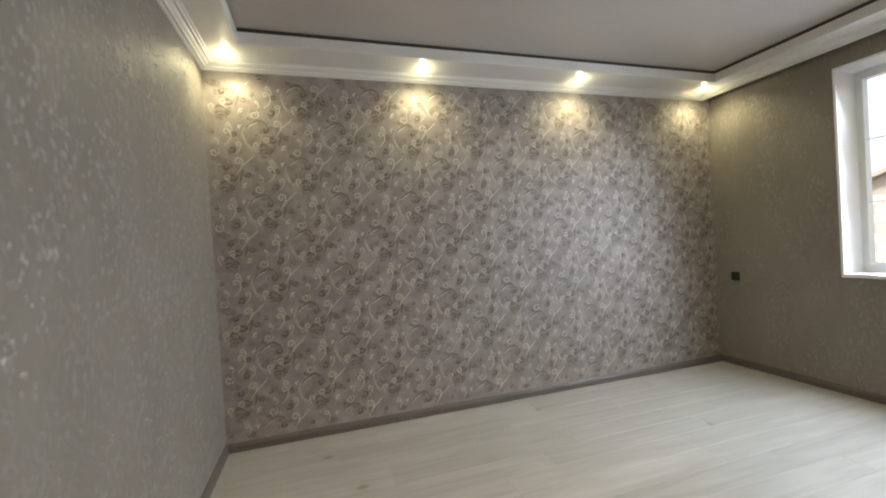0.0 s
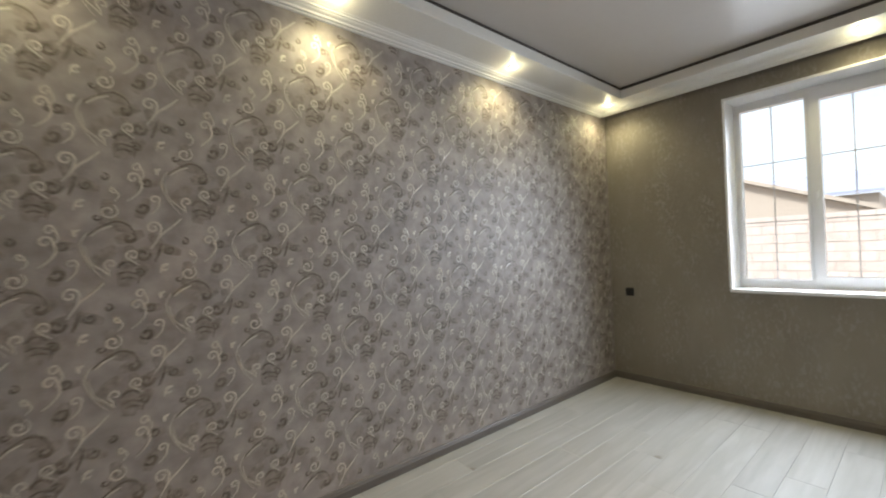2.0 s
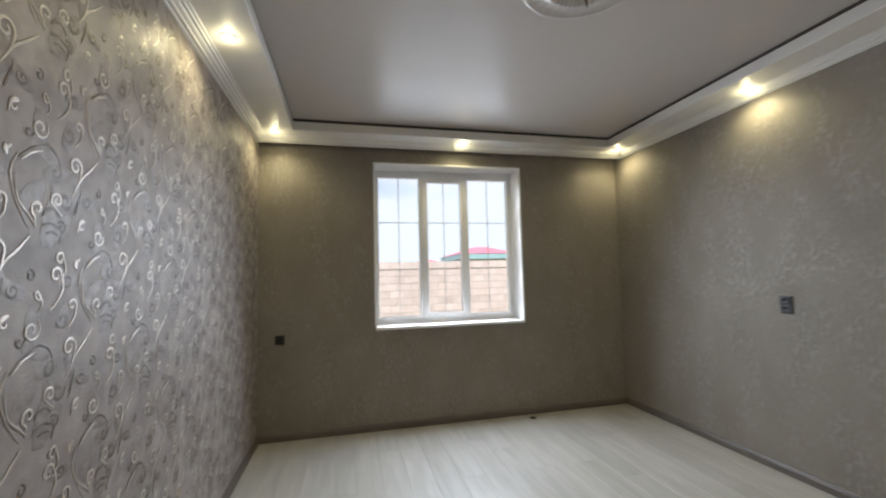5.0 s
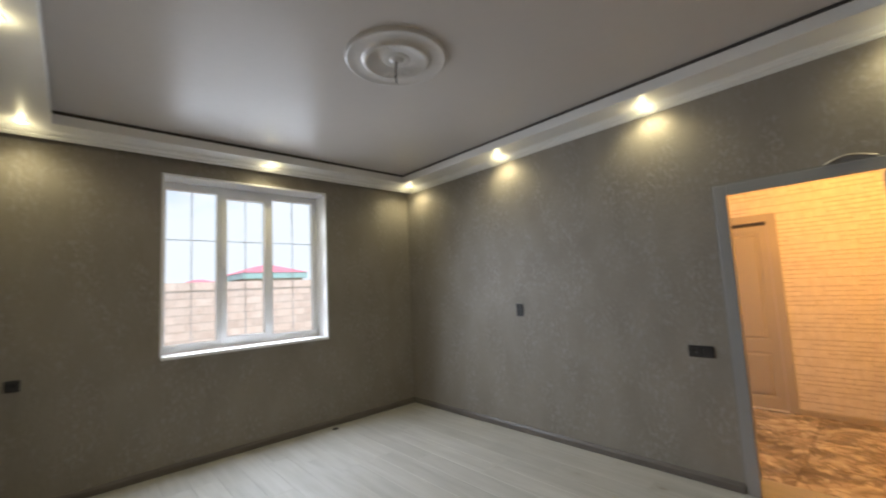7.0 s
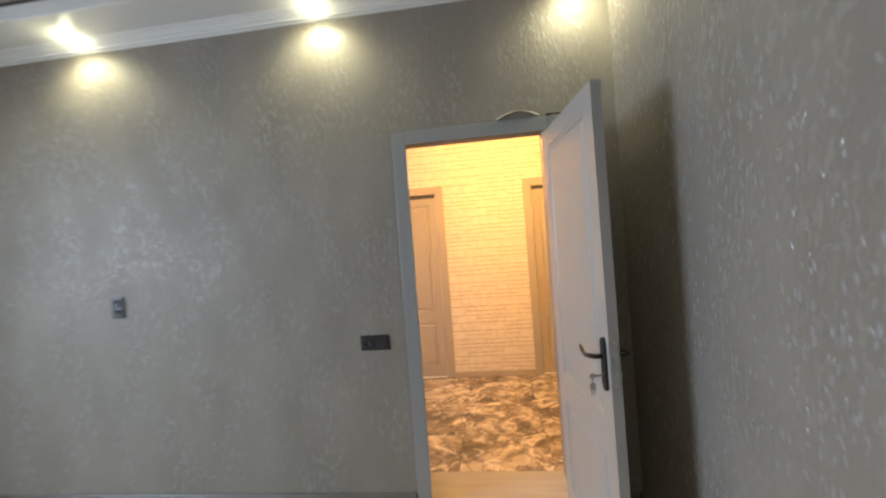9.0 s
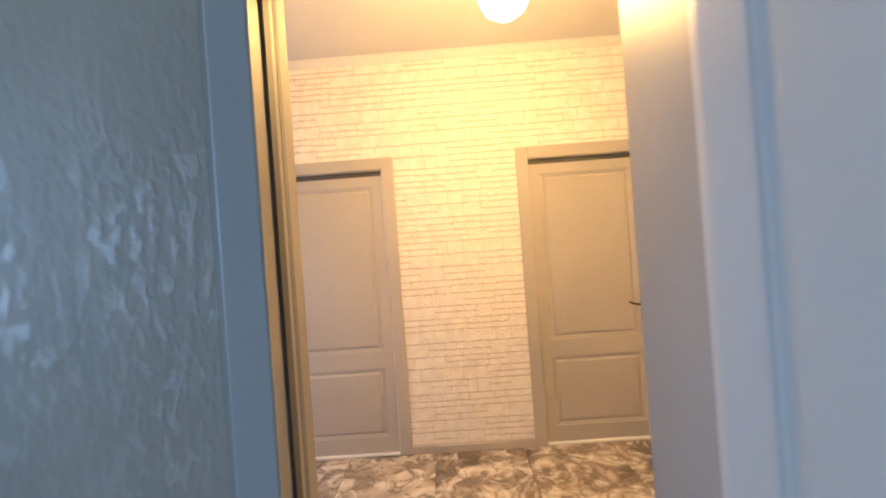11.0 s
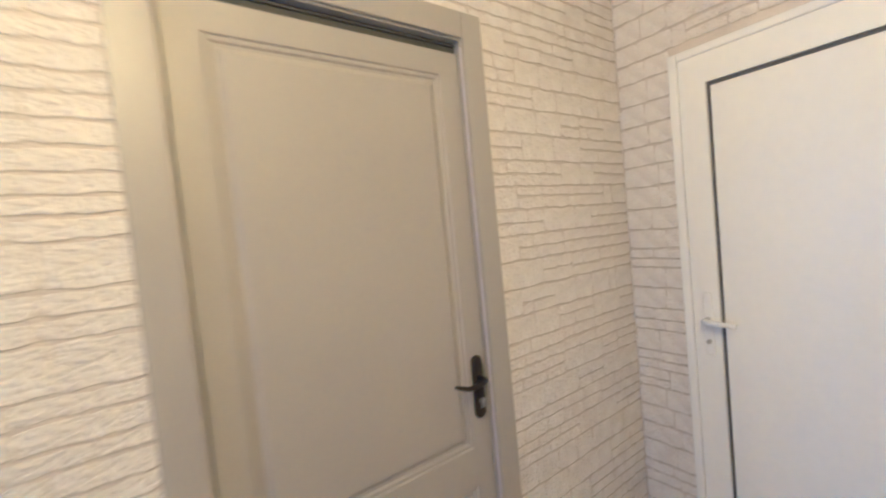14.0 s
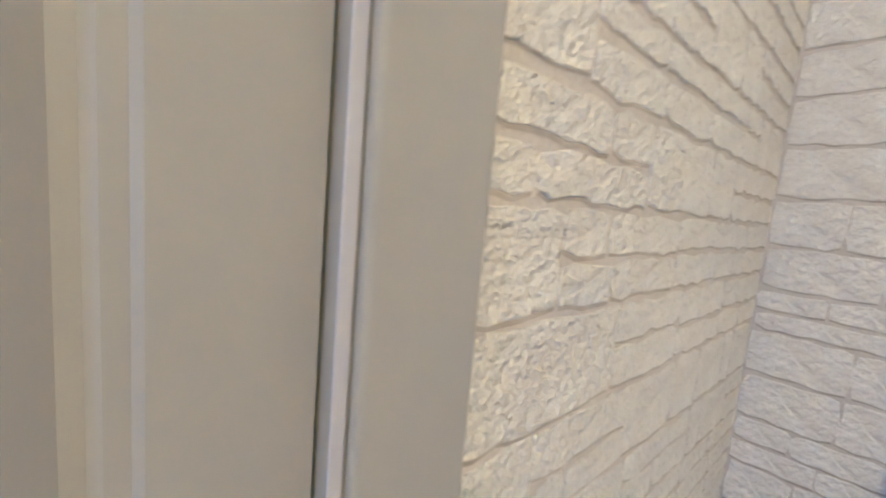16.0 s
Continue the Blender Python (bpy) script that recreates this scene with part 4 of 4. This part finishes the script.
# ---------------------------------------------------------------- scroll pattern of the wallpaper (embossed, half-drop repeat)
PX, PZ = 0.28, 0.55


def spiral(cx, cz, r, a0, turns, way, tail=()):
    pts = []
    n = int(14 * turns) + 4
    for k in range(n):
        s_ = k / (n - 1)
        a = radians(a0) + way * math.tau * turns * (s_ - 1)
        rr = r * (0.22 + 0.78 * s_)
        pts.append((cx + rr * math.cos(a), cz + rr * math.sin(a)))
    return pts + smooth_line([pts[-1], *[(cx + u, cz + v) for u, v in tail]])[1:] if tail else pts


def smooth_line(ctrl, per=5):
    c = [ctrl[0], *ctrl, ctrl[-1]]
    out = []
    for i in range(1, len(c) - 2):
        for k in range(per):
            t = k / per
            p = []
            for ax in (0, 1):
                p0, p1, p2, p3 = c[i - 1][ax], c[i][ax], c[i + 1][ax], c[i + 2][ax]
                p.append(0.5 * (2 * p1 + (p2 - p0) * t + (2 * p0 - 5 * p1 + 4 * p2 - p3) * t * t + (3 * p1 - p0 - 3 * p2 + p3) * t ** 3))
            out.append(tuple(p))
    return out + [tuple(ctrl[-1])]


def ribbon(pts, wide, taper=0.25):
    """A raised ribbon along pts in the wall's plane: rows of left, crest, right as (u, v, height)."""
    rows = []
    n = len(pts)
    for i, (x, z) in enumerate(pts):
        ax, az = pts[max(i - 1, 0)]
        bx, bz = pts[min(i + 1, n - 1)]
        dx, dz = bx - ax, bz - az
        ln = math.hypot(dx, dz) or 1
        w_ = 0.92 * wide * (taper + (1 - taper) * math.sin(math.pi * (0.12 + 0.80 * i / (n - 1)))) / 2
        rows.append(((x - dz / ln * w_, z + dx / ln * w_, 0.0), (x, z, 0.0011), (x + dz / ln * w_, z - dx / ln * w_, 0.0)))
    return rows


LIGHT = [ribbon(spiral(0.0, 0.0, 0.031, 330, 1.3, -1, [(0.018, -0.045), (-0.012, -0.095)]), 0.0095),
         ribbon(smooth_line([(0.000, -0.078), (0.030, -0.030), (0.070, 0.005), (0.108, 0.044)]), 0.0095),
         ribbon(spiral(0.128, -0.208, 0.033, 60, 1.35, 1), 0.0085),
         ribbon(spiral(0.214, -0.060, 0.023, 40, 1.0, -1, [(0.030, -0.036), (0.008, -0.075), (-0.022, -0.100)]), 0.0095),
         ribbon(smooth_line([(0.060, 0.255), (0.040, 0.220), (0.038, 0.180), (0.062, 0.120), (0.104, 0.062)]), 0.005),
         ribbon(spiral(0.040, -0.182, 0.018, 110, 0.7, -1, [(0.010, 0.018), (-0.014, 0.004), (-0.020, -0.022)]), 0.0095),
         ribbon(spiral(0.130, -0.430, 0.024, 250, 1.1, 1, [(-0.006, -0.050)]), 0.009),
         ribbon(smooth_line([(0.128, -0.480), (0.100, -0.452), (0.062, -0.415), (0.048, -0.350)]), 0.006),
         ribbon(smooth_line([(0.068, -0.312), (0.100, -0.285), (0.140, -0.268)]), 0.008),
         ribbon(spiral(-0.052, -0.288, 0.019, 70, 0.95, -1, [(0.024, -0.030), (0.004, -0.064)]), 0.0085),
         ribbon(spiral(0.205, -0.395, 0.024, 200, 1.2, 1, [(0.020, -0.042)]), 0.0085),
         ribbon(spiral(0.008, -0.425, 0.021, 320, 1.1, -1, [(0.012, -0.035), (-0.016, -0.066)]), 0.0085),
         ribbon(spiral(0.150, -0.118, 0.016, 120, 0.8, -1, [(0.014, -0.020), (-0.002, -0.045)]), 0.007)]


def leafy(cx, cz, r, a, taper=0.1):
    pts = [(cx + r * 0.9 * (s_ - 0.5) * 2 * math.cos(radians(a)), cz + r * 0.9 * (s_ - 0.5) * 2 * math.sin(radians(a))) for s_ in (0, 0.2, 0.4, 0.6, 0.8, 1)]
    return ribbon(pts, r, taper)


LIGHT += [leafy(0.018, -0.300, 0.016, 100), leafy(0.028, -0.290, 0.011, 40)]
DARK = [ribbon(smooth_line([(0.060, -0.308), (0.105, -0.272), (0.150, -0.250), (0.190, -0.262), (0.214, -0.296)]), 0.010),
        ribbon(spiral(0.195, -0.319, 0.024, 60, 0.95, 1), 0.019, 0.4), ribbon(spiral(0.246, -0.188, 0.026, 200, 0.95, -1), 0.019, 0.4),
        ribbon(spiral(-0.040, -0.116, 0.028, 10, 1.1, 1), 0.018, 0.4), ribbon(spiral(0.060, -0.100, 0.021, 150, 1.2, -1), 0.011, 0.5),
        ribbon(smooth_line([(0.026, -0.068), (0.022, -0.100), (0.004, -0.150)]), 0.012),
        ribbon(smooth_line([(-0.128, -0.172), (-0.112, -0.152), (-0.086, -0.150), (-0.066, -0.168)]), 0.013), ribbon(smooth_line([(-0.128, -0.200), (-0.098, -0.190), (-0.062, -0.202)]), 0.012), ribbon(smooth_line([(-0.116, -0.220), (-0.092, -0.213), (-0.066, -0.222)]), 0.012),
        ribbon(smooth_line([(-0.050, -0.180), (-0.054, -0.215), (-0.060, -0.245)]), 0.006),
        ribbon(spiral(0.118, -0.062, 0.017, 100, 1.0, 1), 0.010, 0.4), ribbon(spiral(-0.018, -0.350, 0.019, 220, 1.1, -1), 0.012, 0.4),
        ribbon(spiral(0.090, -0.232, 0.016, 10, 0.9, 1), 0.010, 0.4), ribbon(spiral(0.228, -0.472, 0.020, 140, 1.2, 1), 0.012, 0.5)]
PALE = [leafy(-0.040, -0.116, 0.062, 30, 0.4), leafy(-0.096, -0.188, 0.075, 80, 0.4), leafy(0.198, -0.315, 0.056, 20, 0.4), leafy(0.246, -0.190, 0.052, 70, 0.4), leafy(0.060, -0.100, 0.05, -20, 0.4),
        leafy(0.228, -0.47, 0.05, 50, 0.4), leafy(-0.018, -0.352, 0.046, 0, 0.4), leafy(0.150, -0.262, 0.060, 160, 0.3), leafy(0.130, -0.205, 0.056, 100, 0.3), leafy(0.010, -0.060, 0.048, 120, 0.3),
        leafy(0.110, -0.395, 0.060, 45, 0.3), leafy(0.205, -0.395, 0.052, 110, 0.3)]


def scatter(name, motifs, mat, lift, label, wider=1.0):
    verts, faces = [], []
    for i in range(-6, 14):
        for j in range(-4, 6):
            ox, oz = 1.319 + PX * i, 1.557 + PZ * j - (PZ / 2 if i % 2 else 0)
            if not (-0.3 < ox < RX + 0.3 and -0.3 < oz < 3.2):
                continue
            for rows in motifs:
                xs = [p[0] for r_ in rows for p in r_]
                zs = [p[1] for r_ in rows for p in r_]
                if min(xs) + ox < 0.004 or max(xs) + ox > RX - 0.004 or min(zs) + oz < 0.07 or max(zs) + oz > COR_Z - 0.002:
                    continue
                at = len(verts)
                for r_ in rows:
                    verts += [(x + ox, RY - lift - h, z + oz) for x, z, h in r_]
                for k in range(len(rows) - 1):
                    a = at + 3 * k
                    faces += [(a, a + 1, a + 4, a + 3), (a + 1, a + 2, a + 5, a + 4)]
    ob = new(name, mesh_of(name, verts, faces, mat, True))
    ob.parent = wall_north
    return tagged(ob, label, kind="stuff")


scatter("shaded_motifs", PALE, M_PALE, 0.0006, "soft brown blotches printed on the wallpaper")
scatter("dark_motifs", DARK, M_DARKCURL, 0.0012, "brown scrolls printed on the wallpaper")
scatter("pearl_motifs", LIGHT, M_CURL, 0.0018, "pearl scrolls embossed on the wallpaper")


def dabs(parent, y0, y1, z0, z1, count, seed):
    """Upright pearl dabs embossed on the wall at x = 0, in drifting clusters: low domes of uneven outline."""
    r = random.Random(seed)
    verts, faces = [], []
    while count:
        y, z = r.uniform(y0, y1), r.uniform(z0, z1)
        if math.sin(9.0 * y + 2.0 * math.sin(3.1 * z)) * math.sin(5.3 * z + 1.7 * math.sin(4.2 * y)) < r.uniform(-1.1, 0.5):
            continue
        count -= 1
        wide, tall, lean, at = r.uniform(0.0030, 0.0080), r.uniform(0.007, 0.019), r.uniform(-0.35, 0.35), len(verts)
        for scale, h in ((1.0, 0.0003), (0.62, 0.0017)):
            for k in range(8):
                a_ = math.tau * k / 8
                u, v = wide * scale * math.cos(a_) * r.uniform(0.75, 1.2), tall * scale * math.sin(a_) * r.uniform(0.8, 1.15)
                verts.append((h, y + u + lean * v, z + v))
        verts.append((0.0023, y, z))
        for k in range(8):
            j = (k + 1) % 8
            faces += [(at + k, at + j, at + 8 + j, at + 8 + k), (at + 8 + k, at + 8 + j, at + 16)]
    ob = new("pearl_dabs", mesh_of("pearl_dabs", verts, faces, M_DAB, True))
    ob.parent = parent
    tagged(ob, "pearl dabs embossed on the plain wallpaper", kind="stuff")


dabs(wall_west, 0.03, RY - 0.03, 0.10, COR_Z - 0.03, 4200, 31)


# ---------------------------------------------------------------- pieces of floors and walls
def piece(name, mesh, parent, at=(0, 0, 0), turn=0):
    ob = new(name, mesh)
    ob.location, ob.rotation_euler, ob.parent = at, (0, 0, turn), parent
    return ob


def plank_mesh(name, lx, ly, h, mat, bevel=0.0012):
    bm = boxes((0, lx, 0, ly, 0, h))
    up = [e for e in bm.edges if all(v.co.z > h - 1e-6 for v in e.verts)]
    bmesh.ops.bevel(bm, geom=up, offset=bevel, segments=1, affect="EDGES")
    mesh = bpy.data.meshes.new(name)
    bm.to_mesh(mesh)
    bm.free()
    mesh.materials.append(mat)
    return mesh


floor = structure(new("floor"), "pale whitewashed oak laminate floor with grey knots", "floor")
PW, PLEN = 0.187, 1.285
rng = random.Random(4)
cache = {}
y = 0.0
while y < RY - 0.004:
    wide = min(PW, RY - y)
    x = -rng.choice((0.21, 0.52, 0.86, 1.1))
    while x < RX:
        x0, x1 = max(0.0, x), min(RX, x + PLEN)
        if x1 - x0 > 0.02:
            key = (round(x1 - x0, 4), round(wide, 4))
            if key not in cache:
                cache[key] = plank_mesh("plank", key[0] - 0.0008, key[1] - 0.0008, 0.0118, M_PLANK)
            piece("plank", cache[key], floor, (x0, y, -0.012))
        x += PLEN
    y += PW
piece("plank", plank_mesh("plank", DOOR_X1 - DOOR_X0 + 2 * REV - 0.014, WT - 0.002, 0.0118, M_PLANK), floor, (DOOR_X0 - REV + 0.007, -WT + 0.001, -0.012))

hall_floor = structure(new("hall_floor"), "brown marbled glossy floor tiles in the hall", "floor")
cache = {}
tx = [HX0] + [v for v in (-1.40 + 0.6 * k for k in range(0, 9)) if HX0 + 0.05 < v < HX1] + [HX1]
ty = [HY, -1.42, -0.82, -WT]
for a, b in zip(tx, tx[1:]):
    for c, d in zip(ty, ty[1:]):
        key = (round(b - a, 4), round(d - c, 4))
        if key not in cache:
            cache[key] = plank_mesh("tile", key[0] - 0.003, key[1] - 0.003, 0.0115, M_TILE, 0.001)
        piece("tile", cache[key], hall_floor, (a + 0.0015, c + 0.0015, -0.012))


def courses(u0, u1, z0, z1, holes, seed):
    """Rough courses of tall bricks, broken by stretches of two low courses: (u0, u1, z0, z1) each, clear of the openings."""
    r = random.Random(seed)
    out, z = [], z0

    def fill(a, b, low, high, shortest, longest):
        x = a
        while x < b - 0.004:
            ln = r.uniform(shortest, longest)
            q = b if b - x - ln < 0.045 else x + ln
            out.append((x, q, low, high))
            x = q

    while z < z1 - 0.02:
        h = min(r.choice((0.080, 0.088, 0.094)), z1 - z)
        if z1 - z - h < 0.03:
            h = z1 - z
        blocked = sorted((a, b) for a, b, c, d in holes if z < d - 0.01)
        u = u0
        spans = []
        for a, b in blocked:
            if a > u:
                spans.append((u, a))
            u = max(u, b)
        if u < u1:
            spans.append((u, u1))
        for a, b in spans:
            x = a
            while x < b - 0.004:
                ln = r.uniform(0.10, 0.34)
                q = b if b - x - ln < 0.07 else x + ln
                if r.random() < 0.52 and h > 0.06:
                    mid = z + h * r.uniform(0.43, 0.57)
                    fill(x, q, z, mid, 0.08, 0.20)
                    fill(x, q, mid, z + h, 0.08, 0.20)
                else:
                    fill(x, q, z, z + h, 0.085, 0.17)
                x = q
        z += h
    return out


def brick_geometry(u0, u1, z0, z1, r):
    """Verts (u, depth, z) and faces of one uneven embossed brick, thicker towards its lower edge."""
    gu, gz = r.choice((0.0, 0.0005, 0.0012, 0.0022)), r.uniform(0.0032, 0.0044)
    lean = r.uniform(-0.0030, 0.0030)
    u0, u1, z0, z1 = u0 + gu, u1 - gu, z0 + gz, z1 - gz
    n = max(3, int((u1 - u0) / 0.020))
    ring = [(u0 + (u1 - u0) * k / n, z0) for k in range(n)] + [(u1, z0 + (z1 - z0) * k / 3) for k in range(3)]
    ring += [(u1 - (u1 - u0) * k / n, z1) for k in range(n)] + [(u0, z1 - (z1 - z0) * k / 3) for k in range(3)]
    jit = min(0.0030, (z1 - z0) * 0.09)
    cu, cz_ = (u0 + u1) / 2, (z0 + z1) / 2
    m = len(ring)
    for i in (0, n, n + 3, 2 * n + 3):     # rounded corners
        u, z = ring[i]
        ring[i] = (u + math.copysign(0.0022, cu - u), z + math.copysign(0.0022, cz_ - z))
    ring = [(u + r.uniform(-jit, jit), z + r.uniform(-jit, jit) + lean * (u - cu) / (u1 - u0)) for u, z in ring]
    low_, high_ = r.uniform(0.0019, 0.0028), r.uniform(0.0014, 0.0020)
    tilt = r.uniform(-0.0005, 0.0005)
    verts = [(u, -0.0005, z) for u, z in ring]
    for inset, d in ((0.0010, 0.80), (0.0034, 1.0)):
        for u, z in ring:
            l_ = math.hypot(u - cu, z - cz_) or 1
            s_ = min(1.0, max(0.0, (z - z0) / (z1 - z0)))
            depth = low_ + (high_ - low_) * s_ + tilt * (u - cu) / (u1 - u0) * 2
            verts.append((u - (u - cu) / l_ * inset, max(0.0006, depth * d * r.uniform(0.90, 1.10)), z - (z - cz_) / l_ * inset))
    verts.append((cu, (low_ + high_) / 2 * r.uniform(0.9, 1.15), cz_))
    faces = []
    for lv in (0, 1):
        for k in range(m):
            faces.append((lv * m + k, lv * m + (k + 1) % m, (lv + 1) * m + (k + 1) % m, (lv + 1) * m + k))
    faces += [(2 * m + k, 2 * m + (k + 1) % m, 3 * m) for k in range(m)]
    plain, at = len(faces), len(verts)
    thick = r.uniform(0.0024, 0.0044)      # shade under the brick, painted as a dark line along its foot, thicker in places
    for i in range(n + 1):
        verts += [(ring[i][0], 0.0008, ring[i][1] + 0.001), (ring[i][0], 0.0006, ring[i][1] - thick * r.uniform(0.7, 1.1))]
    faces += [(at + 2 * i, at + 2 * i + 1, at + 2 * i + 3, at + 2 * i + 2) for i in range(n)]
    return verts, faces, plain


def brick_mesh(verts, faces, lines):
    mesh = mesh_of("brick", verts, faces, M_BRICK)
    mesh.materials.append(M_FOOT_SHADE)
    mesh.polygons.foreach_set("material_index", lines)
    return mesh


def brick_wall(parent, place, bricks, near, seed):
    """Bricks on a wall; those inside `near` (u0, u1, z0, z1) as pieces, at most 300, the rest joined."""
    r = random.Random(seed)
    singles, verts, faces, lines = 0, [], [], []
    for b in bricks:
        v, f, plain = brick_geometry(*b, r)
        cu, cz_ = (b[0] + b[1]) / 2, (b[2] + b[3]) / 2
        which = [0] * plain + [1] * (len(f) - plain)
        if singles < 298 and near[0] < cu < near[1] and near[2] < cz_ < near[3]:
            local = [Vector(place(u, d, z)) - Vector(place(cu, 0, cz_)) for u, d, z in v]
            piece("brick", brick_mesh(local, f, which), parent, place(cu, 0, cz_))
            singles += 1
        else:
            at = len(verts)
            verts += [place(u, d, z) for u, d, z in v]
            faces += [tuple(i + at for i in q) for q in f]
            lines += which
    ob = new("bricks", brick_mesh(verts, faces, lines))
    ob.parent = parent
    tagged(ob, "embossed white bricks of the wallpaper", kind="stuff")


openings = [(a - 0.074, b + 0.074, 0, DOOR_H + 0.074) for a, b, _ in HALL_DOORS] + [(2.45 - 0.222, 2.45 + 0.222, 0, 0.41)]
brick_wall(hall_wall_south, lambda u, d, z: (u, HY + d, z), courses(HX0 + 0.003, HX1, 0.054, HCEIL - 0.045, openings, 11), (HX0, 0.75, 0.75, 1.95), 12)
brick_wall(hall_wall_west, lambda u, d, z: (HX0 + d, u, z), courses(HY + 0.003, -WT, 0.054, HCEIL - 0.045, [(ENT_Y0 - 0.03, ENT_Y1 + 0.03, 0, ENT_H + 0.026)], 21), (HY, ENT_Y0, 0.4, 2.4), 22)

# limestone fence beyond the yard: blocks in running bond over a mortar core
fence = base("fence", pose(12.0, 0, -0.45), "pale limestone block fence across the yard", "fence")
part("core", boxes((0.012, 0.19, -9, 12, 0, 2.36)), M_MORTAR, fence)
part("plinth", boxes((-0.02, 0.22, -9, 12, 0, 0.36)), M_MORTAR, fence)
block = plank_mesh("block", 0.195, 0.384, 0.186, M_FENCE, 0.004)
for k in range(10):
    for j in range(29):
        piece("block", block, fence, (random.uniform(-0.004, 0.004), -5.4 + 0.396 * j + (0.198 if k % 2 else 0) + random.uniform(-0.003, 0.003), 0.362 + 0.2 * k))
